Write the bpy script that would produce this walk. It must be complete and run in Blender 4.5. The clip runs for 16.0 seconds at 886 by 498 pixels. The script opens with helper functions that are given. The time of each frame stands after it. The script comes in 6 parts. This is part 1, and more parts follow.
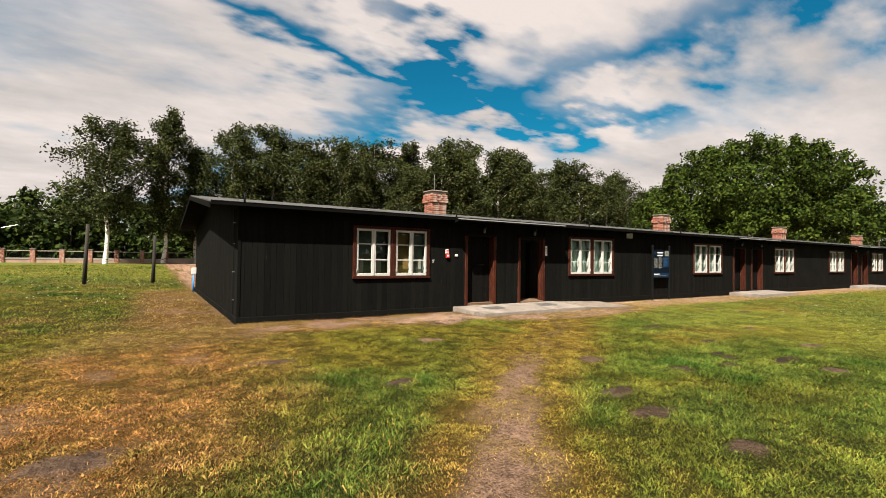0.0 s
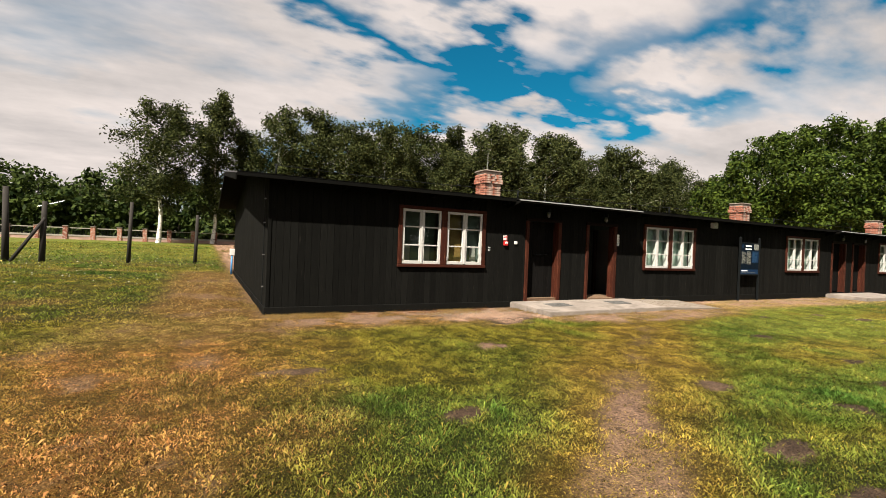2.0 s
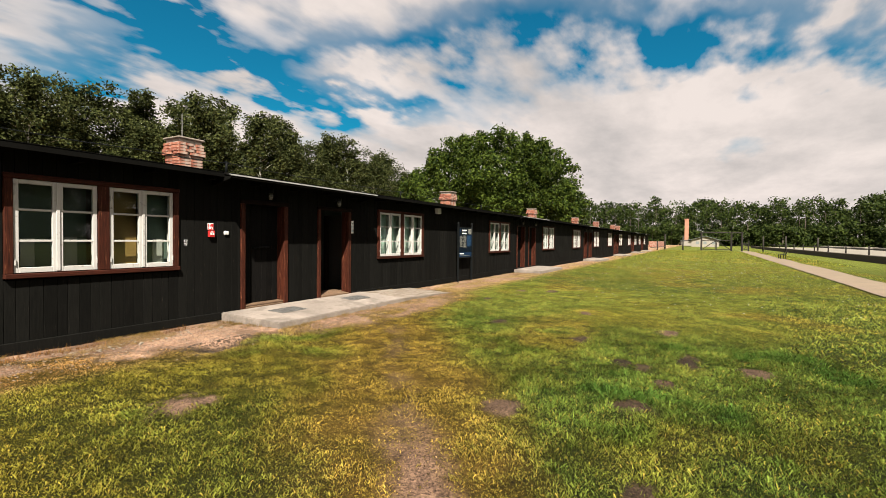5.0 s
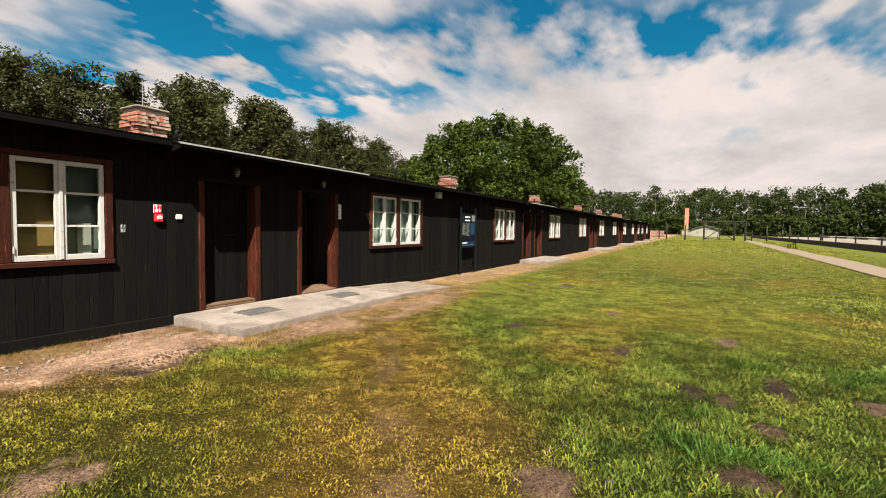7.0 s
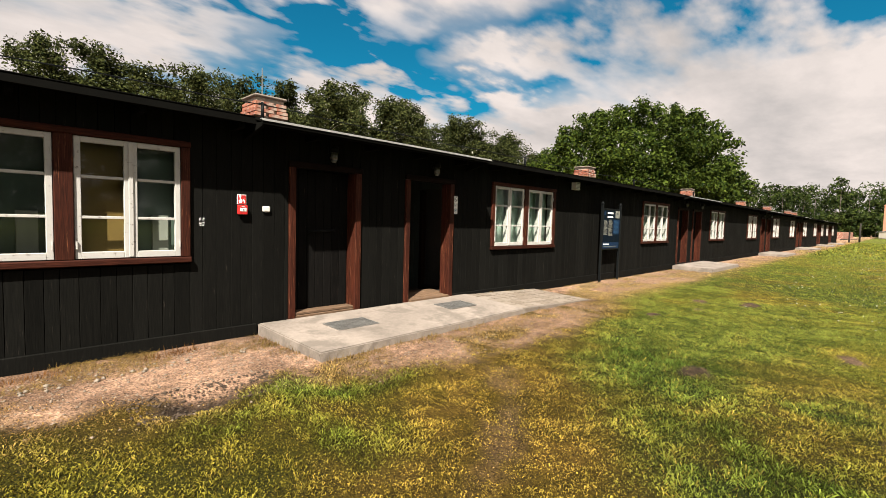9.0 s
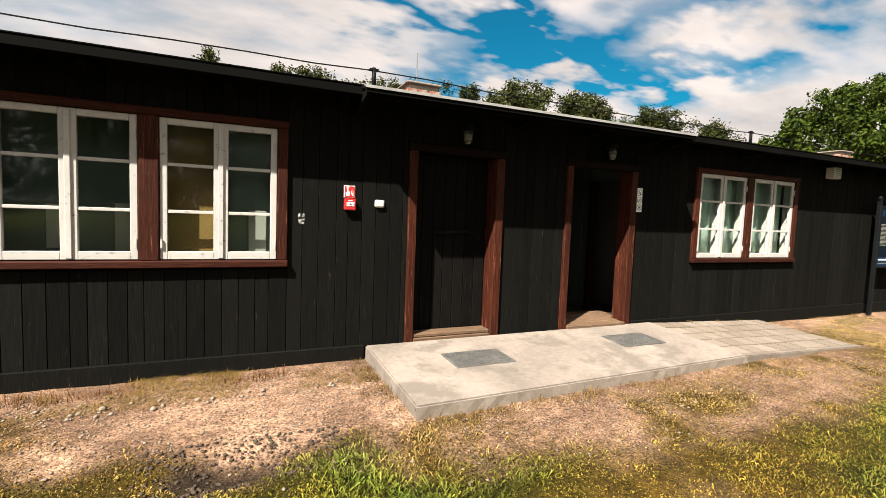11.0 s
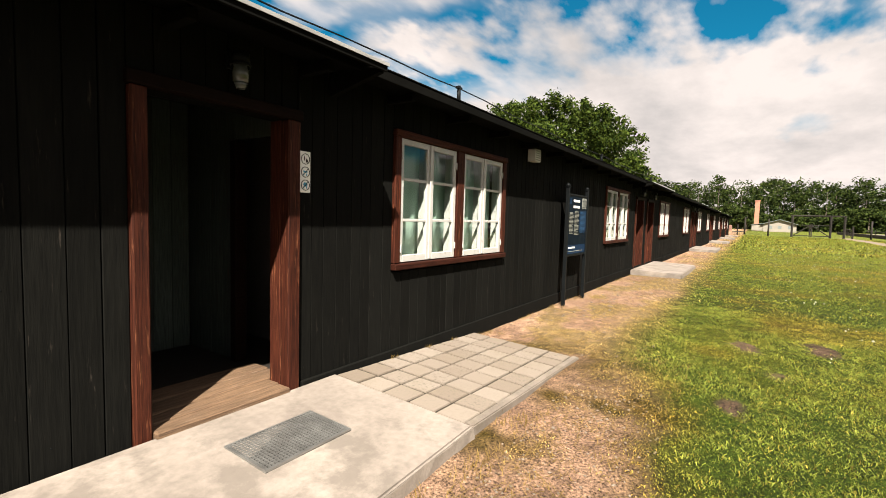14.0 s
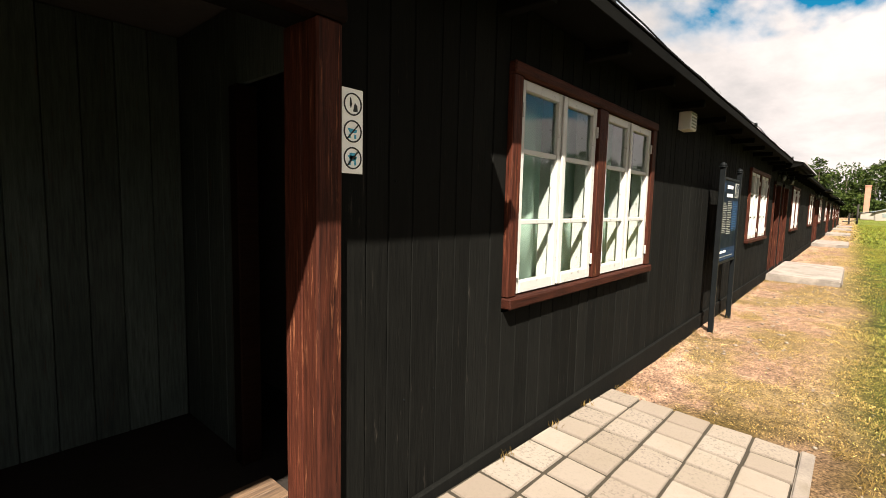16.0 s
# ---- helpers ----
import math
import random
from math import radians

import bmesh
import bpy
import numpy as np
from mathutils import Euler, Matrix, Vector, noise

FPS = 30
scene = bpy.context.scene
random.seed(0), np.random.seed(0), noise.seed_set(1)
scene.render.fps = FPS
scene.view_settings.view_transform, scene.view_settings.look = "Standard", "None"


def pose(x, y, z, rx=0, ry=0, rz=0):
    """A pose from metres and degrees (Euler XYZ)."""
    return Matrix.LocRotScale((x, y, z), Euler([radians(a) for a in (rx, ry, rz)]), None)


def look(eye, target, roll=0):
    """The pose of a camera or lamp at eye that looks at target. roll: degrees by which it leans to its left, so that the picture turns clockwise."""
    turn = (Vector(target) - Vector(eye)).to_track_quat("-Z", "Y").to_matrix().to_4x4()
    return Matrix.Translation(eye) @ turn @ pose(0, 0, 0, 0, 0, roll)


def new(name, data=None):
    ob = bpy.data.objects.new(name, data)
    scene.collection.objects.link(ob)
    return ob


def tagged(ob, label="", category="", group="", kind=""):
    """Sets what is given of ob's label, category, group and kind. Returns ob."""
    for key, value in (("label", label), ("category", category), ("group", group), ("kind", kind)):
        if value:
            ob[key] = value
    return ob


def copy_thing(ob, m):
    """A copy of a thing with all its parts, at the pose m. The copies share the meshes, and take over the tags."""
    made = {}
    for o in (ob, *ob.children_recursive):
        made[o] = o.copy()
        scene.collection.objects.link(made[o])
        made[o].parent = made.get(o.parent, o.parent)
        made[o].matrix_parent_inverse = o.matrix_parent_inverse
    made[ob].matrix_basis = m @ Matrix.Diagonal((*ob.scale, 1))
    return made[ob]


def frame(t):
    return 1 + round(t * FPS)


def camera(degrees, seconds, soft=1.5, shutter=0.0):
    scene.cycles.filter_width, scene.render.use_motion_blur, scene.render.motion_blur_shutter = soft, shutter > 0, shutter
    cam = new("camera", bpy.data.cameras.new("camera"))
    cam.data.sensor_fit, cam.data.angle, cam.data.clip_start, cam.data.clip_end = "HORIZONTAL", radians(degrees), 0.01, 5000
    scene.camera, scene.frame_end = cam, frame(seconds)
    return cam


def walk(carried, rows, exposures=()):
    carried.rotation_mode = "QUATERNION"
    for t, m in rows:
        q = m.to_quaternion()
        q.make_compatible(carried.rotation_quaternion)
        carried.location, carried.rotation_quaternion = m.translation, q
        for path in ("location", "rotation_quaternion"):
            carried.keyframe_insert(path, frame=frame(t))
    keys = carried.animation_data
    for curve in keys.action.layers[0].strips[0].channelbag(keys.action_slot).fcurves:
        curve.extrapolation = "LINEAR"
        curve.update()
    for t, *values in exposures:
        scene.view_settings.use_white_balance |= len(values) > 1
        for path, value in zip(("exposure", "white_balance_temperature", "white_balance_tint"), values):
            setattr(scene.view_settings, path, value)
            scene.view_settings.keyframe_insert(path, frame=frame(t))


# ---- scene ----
cam = camera(87.5, 16.0, soft=0.9)
METRES, EYE, TILT, LEAN, TURN = 13.2, 1.5, 0.0, 0.0, -32.3
ROWS = [
    (0.0, 0.0, 0.0, 0.0, -0.02, 1.32, -0.98),
    (0.5, -0.0045, 0.0262, -0.0003, 1.72, 0.76, -1.51),
    (1.0, -0.0147, 0.0571, -0.0008, 2.73, -0.18, -1.7),
    (1.5, -0.0218, 0.0873, -0.0022, 4.81, -0.06, -1.71),
    (2.0, -0.0281, 0.1181, -0.002, 5.04, -0.38, -2.49),
    (2.5, -0.0359, 0.1481, -0.0013, 2.09, -0.32, -1.74),
    (3.0, -0.0363, 0.1769, -0.0022, -2.88, -0.44, -1.29),
    (3.5, -0.0308, 0.2036, -0.0003, -11.27, 0.25, -2.13),
    (4.0, -0.0273, 0.2291, 0.0008, -21.33, 0.13, -1.33),
    (4.5, -0.0232, 0.2509, 0.0023, -28.06, -0.26, -0.79),
    (7.0, 0.0334, 0.3761, -0.0002, -29.04, -2.39, -0.88),
    (7.5, 0.0437, 0.407, 0.0008, -25.05, -3.79, -0.75),
    (8.0, 0.0595, 0.4348, 0.0013, -20.6, -3.16, -0.48),
    (8.5, 0.0749, 0.4641, 0.0009, -17.36, -2.76, -1.86),
    (9.0, 0.0856, 0.4939, 0.0015, -13.35, -3.25, -1.72),
    (9.5, 0.099, 0.5224, 0.0008, -3.27, -2.35, -0.48),
    (12.0, 0.1441, 0.6769, 0.0016, 9.47, -4.34, -2.51),
    (12.5, 0.1617, 0.7091, -0.0006, 2.99, -4.94, -1.56),
    (13.0, 0.1757, 0.7408, -0.0007, -4.46, -3.89, -2.26),
    (13.5, 0.1885, 0.7765, 0.0022, -14.93, -3.24, -2.32),
    (14.0, 0.2049, 0.81, 0.002, -23.94, -3.78, -1.78),
    (14.5, 0.2125, 0.8427, 0.0017, -25.95, -4.47, -1.39),
    (15.0, 0.2168, 0.8784, 0.0033, -24.94, -4.61, -1.2),
    (15.5, 0.2273, 0.9148, 0.0048, -21.76, -4.73, -1.41),
    (16.0, 0.2273, 0.9439, 0.0057, -16.13, -5.34, -1.47),
]
SUN_TO = Vector((-0.73, -0.485, 1.03))
BASE = pose(0, 0, 0, 0, 0.25, 0) @ pose(0, 0, EYE, TILT, LEAN, TURN)
walk(cam, [(t, BASE @ pose(METRES * x, METRES * y, METRES * z, 90 + pitch, roll, yaw)) for t, x, y, z, yaw, pitch, roll in ROWS],
     exposures=[(0.0, 1.7), (9.0, 1.75), (12.0, 2.0), (14.0, 1.95), (16.0, 2.15)])

# ---- world and sun ----
def socket(node, name):
    return node.inputs[name]


class Nodes:
    """A small helper that lays nodes and wires them."""

    def __init__(self, tree):
        self.tree = tree

    def add(self, kind, out=0, **ins):
        n = self.tree.nodes.new(kind)
        for k, v in ins.items():
            if k.startswith("p_"):
                set_prop(n, k[2:], v)
        for k, v in ins.items():
            if k.startswith("p_"):
                continue
            key = int(k[1:]) if k[0] == "i" and k[1:].isdigit() else k.replace("_", " ")
            if isinstance(v, bpy.types.NodeSocket):
                self.tree.links.new(v, n.inputs[key])
            else:
                n.inputs[key].default_value = v
        return n.outputs[out]

    def math(self, op, a, b=0.0, clamp=False):
        return self.add("ShaderNodeMath", i0=a, i1=b, p_operation=op, p_use_clamp=clamp)

    def mix(self, fac, a, b, blend="MIX"):
        return self.add("ShaderNodeMixRGB", i0=fac, i1=a, i2=b, p_blend_type=blend)

    def noise(self, vec, scale, detail=4.0, rough=0.55, out=0):
        return self.add("ShaderNodeTexNoise", out, Vector=vec, Scale=scale, Detail=detail, Roughness=rough)

    def ramp(self, fac, lo, hi, a=0.0, b=1.0):
        return self.add("ShaderNodeMapRange", i0=fac, i1=lo, i2=hi, i3=a, i4=b)

    def mapping(self, vec, scale=(1, 1, 1), loc=(0, 0, 0), rot=(0, 0, 0)):
        return self.add("ShaderNodeMapping", Vector=vec, Scale=scale, Location=loc, Rotation=rot)


def set_prop(n, key, v):
    if key == "operation":
        n.operation = v
    elif key == "use_clamp":
        n.use_clamp = v
    elif key == "blend_type":
        n.blend_type = v
    elif key == "sky_type":
        n.sky_type = v
    elif key == "attribute_name":
        n.attribute_name = v
    elif key == "feature":
        n.feature = v


world = bpy.data.worlds.new("sky")
scene.world = world
world.use_nodes = True
wt = world.node_tree
wt.nodes.clear()
N = Nodes(wt)
sky = wt.nodes.new("ShaderNodeTexSky")
sky.sky_type, sky.sun_disc = "NISHITA", False
sky.sun_elevation = math.atan2(SUN_TO.z, math.hypot(SUN_TO.x, SUN_TO.y))
sky.sun_rotation = math.atan2(SUN_TO.x, SUN_TO.y)
blue = N.mix(1.0, sky.outputs[0], (0.0018, 0.0245, 0.0285, 1), "MULTIPLY")
direction = N.add("ShaderNodeTexCoord")
sep = wt.nodes.new("ShaderNodeSeparateXYZ")
wt.links.new(direction, sep.inputs[0])
up = N.math("ADD", N.math("MAXIMUM", sep.outputs[2], 0.0), 0.16)
plane = N.add("ShaderNodeCombineXYZ", X=N.math("DIVIDE", sep.outputs[0], up), Y=N.math("DIVIDE", sep.outputs[1], up), Z=0.0)
big = N.noise(N.mapping(plane, (0.75, 1.0, 1), (2.3, 0.4, 0), (0, 0, 0.55)), 0.9, 3.0, 0.5)
fine = N.noise(N.mapping(plane, (0.7, 1.3, 1), (0.7, 3.1, 0.2), (0, 0, 0.25)), 2.6, 6.0, 0.55)
px, py = N.math("DIVIDE", sep.outputs[0], up), N.math("DIVIDE", sep.outputs[1], up)
torn = N.noise(N.mapping(plane, (0.9, 1.2, 1), (4.1, 7.7, 1.2), (0, 0, -0.35)), 3.8, 3.0, 0.5)
ragged = N.math("ADD", N.math("MULTIPLY", N.math("SUBTRACT", fine, 0.5), 1.1), N.math("MULTIPLY", N.math("SUBTRACT", torn, 0.5), 0.9))


def gap(dist, width, depth):
    """A long rift in the cloud cover, by the distance from its middle line."""
    q = N.math("DIVIDE", N.math("ADD", dist, ragged), width)
    return N.math("MULTIPLY", N.math("EXPONENT", N.math("MULTIPLY", N.math("MULTIPLY", q, q), -1.0)), depth)


xo = N.math("SUBTRACT", px, 0.95)
rift_a = gap(N.math("ADD", N.math("SUBTRACT", py, 1.60), N.math("MULTIPLY", N.math("MULTIPLY", xo, xo), 0.33)), 0.15, 0.26)
rift_a = N.math("MULTIPLY", rift_a, N.math("MULTIPLY", N.ramp(px, 2.15, 1.85), N.ramp(px, -0.2, 0.25)))
rift_b = gap(N.math("ADD", N.math("SUBTRACT", px, 1.72), N.math("MULTIPLY", py, 0.42)), 0.25, 0.26)
dens = N.math("ADD", N.math("MULTIPLY", big, 0.52), N.math("MULTIPLY", fine, 0.34))
dens = N.math("ADD", dens, N.math("MULTIPLY", torn, 0.17))
dens = N.math("SUBTRACT", N.math("SUBTRACT", dens, rift_a), rift_b)
dens = N.math("ADD", dens, N.ramp(sep.outputs[2], 0.26, 0.05, 0.0, 0.12))
cover_fac = N.ramp(dens, 0.25, 0.50)
shade = N.noise(N.mapping(plane, (0.8, 1.2, 1), (5, 1, 0)), 1.5, 6.0, 0.6)
cloud = N.mix(N.ramp(shade, 0.32, 0.62), (0.182, 0.168, 0.161, 1), (0.270, 0.240, 0.224, 1))
skycol = N.mix(cover_fac, blue, cloud)
bg = wt.nodes.new("ShaderNodeBackground")
wt.links.new(skycol, bg.inputs[0])
bg.inputs[1].default_value = 1.0
wo = wt.nodes.new("ShaderNodeOutputWorld")
wt.links.new(bg.outputs[0], wo.inputs[0])

sun = new("sun", bpy.data.lights.new("sun", "SUN"))
sun.data.energy, sun.data.angle, sun.data.color = 5.0, radians(0.6), (1.0, 0.91, 0.78)
sun.matrix_world = look(SUN_TO * 60, (0, 0, 0))


# ---- materials ----
def material(name, build, rough=0.7, metal=0.0, spec=0.3):
    """build(N, coords, random) returns colour, height (or None), roughness (or None)."""
    m = bpy.data.materials.new(name)
    m.use_nodes = True
    t = m.node_tree
    t.nodes.clear()
    n = Nodes(t)
    coords = n.add("ShaderNodeTexCoord", 3)
    info = t.nodes.new("ShaderNodeObjectInfo")
    col, height, rgh = build(n, coords, info.outputs["Random"])
    b = t.nodes.new("ShaderNodeBsdfPrincipled")
    b.inputs["Roughness"].default_value, b.inputs["Metallic"].default_value = rough, metal
    b.inputs["Specular IOR Level"].default_value = spec
    if isinstance(col, bpy.types.NodeSocket):
        t.links.new(col, b.inputs["Base Color"])
    else:
        b.inputs["Base Color"].default_value = col
    if rgh is not None:
        t.links.new(rgh, b.inputs["Roughness"])
    if height is not None:
        h, strength, dist = height
        bump = n.add("ShaderNodeBump", Height=h, Strength=strength, Distance=dist)
        t.links.new(bump, b.inputs["Normal"])
    o = t.nodes.new("ShaderNodeOutputMaterial")
    t.links.new(b.outputs[0], o.inputs[0])
    return m


def c4(r, g, b):
    return (r, g, b, 1)


def wood(name, dark, light, grain=(14, 14, 0.9), rough=0.6, amount=0.5, wear=None, spec=0.3, bump=0.5):
    def build(n, co, rnd):
        shift = n.add("ShaderNodeCombineXYZ", X=n.math("MULTIPLY", rnd, 17.0), Y=n.math("MULTIPLY", rnd, 9.0), Z=n.math("MULTIPLY", rnd, 5.0))
        v = n.add("ShaderNodeVectorMath", i0=co, i1=shift, p_operation="ADD")
        g = n.noise(n.mapping(v, grain), 6.0, 6.0, 0.65)
        blot = n.noise(v, 1.3, 4.0)
        col = n.mix(n.ramp(g, 0.3, 0.7), dark, light)
        col = n.mix(n.math("MULTIPLY", n.ramp(blot, 0.35, 0.7), amount), col, dark)
        col = n.mix(1.0, col, n.add("ShaderNodeCombineColor", i0=n.ramp(rnd, 0, 1, 0.75, 1.2), i1=n.ramp(rnd, 0, 1, 0.75, 1.2), i2=n.ramp(rnd, 0, 1, 0.75, 1.2)), "MULTIPLY")
        if wear:
            w = n.ramp(n.noise(n.mapping(v, (grain[0], grain[1], grain[2] * 1.6)), 3.0, 8.0, 0.7), wear[1], wear[1] + 0.1)
            col = n.mix(w, col, wear[0])
        return col, (g, bump, 0.004), n.ramp(blot, 0.2, 0.8, rough - 0.1, rough + 0.15)
    return material(name, build, spec=spec)


TAR = wood("tarred_boards", c4(0.0037, 0.0038, 0.0035), c4(0.0077, 0.0077, 0.0067), amount=0.4, wear=(c4(0.0316, 0.0271, 0.0226), 0.63), rough=0.8, spec=0.03, bump=0.7)
DOORWOOD = wood("tarred_door", c4(0.0028, 0.0028, 0.0028), c4(0.0077, 0.0070, 0.0063), wear=(c4(0.0700, 0.0480, 0.0360), 0.64), rough=0.8, spec=0.03, bump=0.8)
BROWN = wood("red_brown_paint", c4(0.0103, 0.0028, 0.0017), c4(0.0720, 0.0190, 0.0098), grain=(18, 18, 0.8), wear=(c4(0.1500, 0.0560, 0.0270), 0.58), rough=0.65, bump=0.9, spec=0.1)
BROWNX = wood("red_brown_sill", c4(0.0103, 0.0028, 0.0017), c4(0.0585, 0.0151, 0.0077), grain=(1.0, 18, 18), wear=(c4(0.1376, 0.0559, 0.0301), 0.64), rough=0.65, bump=0.9, spec=0.1)
OLDWOOD = wood("worn_threshold", c4(0.0340, 0.0205, 0.0120), c4(0.1600, 0.0980, 0.0570), grain=(1.0, 26, 26), wear=(c4(0.20, 0.15, 0.115), 0.60), rough=0.85, bump=1.0)
GREYGREEN = wood("grey_green_boards", c4(0.0210, 0.0310, 0.0280), c4(0.0720, 0.0920, 0.0800), grain=(14, 14, 0.9), wear=(c4(0.0535, 0.0316, 0.0184), 0.60), rough=0.8, bump=0.8)
# floorboards taken down to near black: the lobby's shade is in this colour
FLOORWOOD = wood("shade_dark_floorboards", c4(0.0050, 0.0036, 0.0026), c4(0.0140, 0.0100, 0.0070), grain=(1.0, 18, 18), rough=0.8)
# the red-brown of the jambs, darkened to carry the shade on lintels and inner jamb
SHADEBROWN = wood("shaded_red_brown", c4(0.0036, 0.0018, 0.0012), c4(0.0120, 0.0054, 0.0036), grain=(1.0, 18, 18), rough=0.7, spec=0.05)
POSTWOOD = wood("weathered_post", c4(0.0100, 0.0085, 0.0070), c4(0.0275, 0.0235, 0.0200), rough=0.85)


def plain(name, col, var=0.15, scale=4.0, rough=0.6, metal=0.0, bump=0.2, spec=0.3, stain=None):
    def build(n, co, rnd):
        a = n.noise(co, scale, 5.0)
        f = n.noise(co, scale * 14, 4.0)
        k = n.math("ADD", n.ramp(a, 0.3, 0.7, 1 - var, 1 + var), n.ramp(f, 0.3, 0.7, -var * 0.5, var * 0.5))
        out = n.mix(1.0, col, n.add("ShaderNodeCombineColor", i0=k, i1=k, i2=k), "MULTIPLY")
        if stain:
            out = n.mix(n.math("MULTIPLY", n.ramp(n.noise(co, stain[1], 6.0, 0.65), stain[2], stain[2] + 0.12), stain[3]), out, stain[0])
        return out, (f, bump, 0.003), n.ramp(a, 0.2, 0.8, max(rough - 0.1, 0.02), min(rough + 0.1, 1.0))
    return material(name, build, rough, metal, spec)


WHITE = plain("white_paint", c4(0.3686, 0.3640, 0.3502), 0.06, 5, 0.45, stain=(c4(0.0900, 0.0760, 0.0620), 22, 0.60, 0.85))
WHITEBOX = plain("white_plastic", c4(0.4836, 0.4774, 0.4588), 0.04, 6, 0.4)
CONCRETE = plain("concrete", c4(0.1800, 0.1550, 0.1350), 0.24, 1.6, 0.85, bump=0.9, stain=(c4(0.1080, 0.0930, 0.0800), 2.6, 0.50, 0.75))
ROUGHCON = plain("concrete_edge", c4(0.1400, 0.1180, 0.0990), 0.22, 5, 0.9, bump=1.0, stain=(c4(0.1104, 0.0903, 0.0660), 4, 0.55, 0.7))
METAL = plain("galvanised_steel", c4(0.2940, 0.2940, 0.2870), 0.15, 9, 0.42, 0.8)
# near-black colour that stands for the shade in the grate's holes
GRATEBED = plain("grate_pit_shade", c4(0.0160, 0.0150, 0.0135), 0.2, 9, 0.8)
DRIP = plain("zinc_drip_edge", c4(0.3000, 0.3000, 0.2950), 0.12, 5, 0.45, 0.3)
FELT = plain("roofing_felt", c4(0.0480, 0.0480, 0.0480), 0.2, 2, 0.9, bump=0.6)
SOFFIT = plain("dark_soffit", c4(0.0035, 0.0035, 0.0031), 0.2, 3, 0.85, spec=0.03)
MORTAR = plain("mortar", c4(0.2940, 0.2660, 0.2310), 0.2, 12, 0.95, bump=0.8)
RED = plain("red_plastic", c4(0.3720, 0.0180, 0.0180), 0.05, 6, 0.35)
WHITESIGN = plain("white_sign", c4(0.80, 0.80, 0.78), 0.03, 6, 0.35)
INK = plain("black_print", c4(0.015, 0.015, 0.015), 0.05, 6, 0.5)
CYAN = plain("blue_print", c4(0.05, 0.30, 0.45), 0.05, 6, 0.5)
NAVY = plain("navy_panel", c4(0.0014, 0.0049, 0.0105), 0.1, 4, 0.5, spec=0.06)
BLUEPRINT = plain("bright_blue_print", c4(0.0024, 0.0150, 0.0430), 0.1, 4, 0.5, spec=0.15)
BLACKMETAL = plain("black_painted_steel", c4(0.0053, 0.0063, 0.0068), 0.15, 6, 0.5, spec=0.06)
LAMPGLASS = plain("dusty_lamp_glass", c4(0.0500, 0.0550, 0.0475), 0.2, 20, 0.15, spec=0.6)
BLUEPIPE = plain("blue_pipe", c4(0.03, 0.16, 0.38), 0.1, 8, 0.5)
CURTAIN = plain("pale_green_curtain", c4(0.3876, 0.5158, 0.4488), 0.06, 3, 0.9)
DEEPGREEN = plain("green_panel", c4(0.0560, 0.0800, 0.0660), 0.12, 2, 0.7)
OCHRE = plain("ochre_panel", c4(0.1300, 0.0800, 0.0200), 0.1, 2, 0.7)
PAPER = plain("pale_panel", c4(0.2016, 0.2064, 0.1824), 0.05, 3, 0.7)
DARKROOM = plain("dim_interior", c4(0.06, 0.055, 0.05), 0.2, 2, 0.9)
PLASTER = plain("cream_plaster", c4(0.2350, 0.2150, 0.1850), 0.1, 0.6, 0.9)
GREYROOF = plain("grey_sheet_roof", c4(0.14, 0.16, 0.16), 0.15, 0.8, 0.7)
PALESTONE = plain("pale_stone_field", c4(0.1530, 0.1395, 0.1170), 0.2, 0.5, 0.95)
DARKSTONE = plain("dark_plinth", c4(0.045, 0.035, 0.028), 0.3, 0.8, 0.95, bump=0.8)
SANDPATH = plain("sand_path", c4(0.1377, 0.1071, 0.0765), 0.15, 1.5, 0.95, bump=0.6)
FLOWER = plain("white_petals", c4(0.3500, 0.3500, 0.3080), 0.05, 3, 0.8)
PALEPEBBLE = plain("pale_stones", c4(0.19, 0.16, 0.13), 0.2, 8, 0.9)
PEBBLE = plain("pebbles", c4(0.1760, 0.1400, 0.1080), 0.3, 8, 0.9)


def brick_build(n, co, rnd):
    f = n.noise(co, 30, 6.0)
    s = n.noise(co, 5, 4.0)
    col = n.mix(rnd, c4(0.15, 0.045, 0.028), c4(0.27, 0.11, 0.07))
    col = n.mix(n.ramp(s, 0.46, 0.66), col, c4(0.30, 0.25, 0.21))
    return col, (f, 0.7, 0.006), None


BRICK = material("old_brick", brick_build, 0.9)


def slab_build(n, co, rnd):
    f = n.noise(co, 55, 5.0, 0.7)
    s = n.noise(co, 3.2, 5.0)
    base = n.mix(rnd, c4(0.138, 0.112, 0.089), c4(0.192, 0.164, 0.137))
    pit = n.math("MULTIPLY", n.ramp(f, 0.52, 0.66), n.ramp(n.math("FRACT", n.math("MULTIPLY", rnd, 7.31)), 0.60, 0.85, 0.2, 0.85))
    col = n.mix(pit, base, c4(0.062, 0.052, 0.041))
    col = n.mix(n.math("MULTIPLY", n.ramp(s, 0.5, 0.75), 0.35), col, c4(0.135, 0.112, 0.08))
    return col, (f, 0.6, 0.004), None


PAVER = material("paving_slab", slab_build, 0.9)


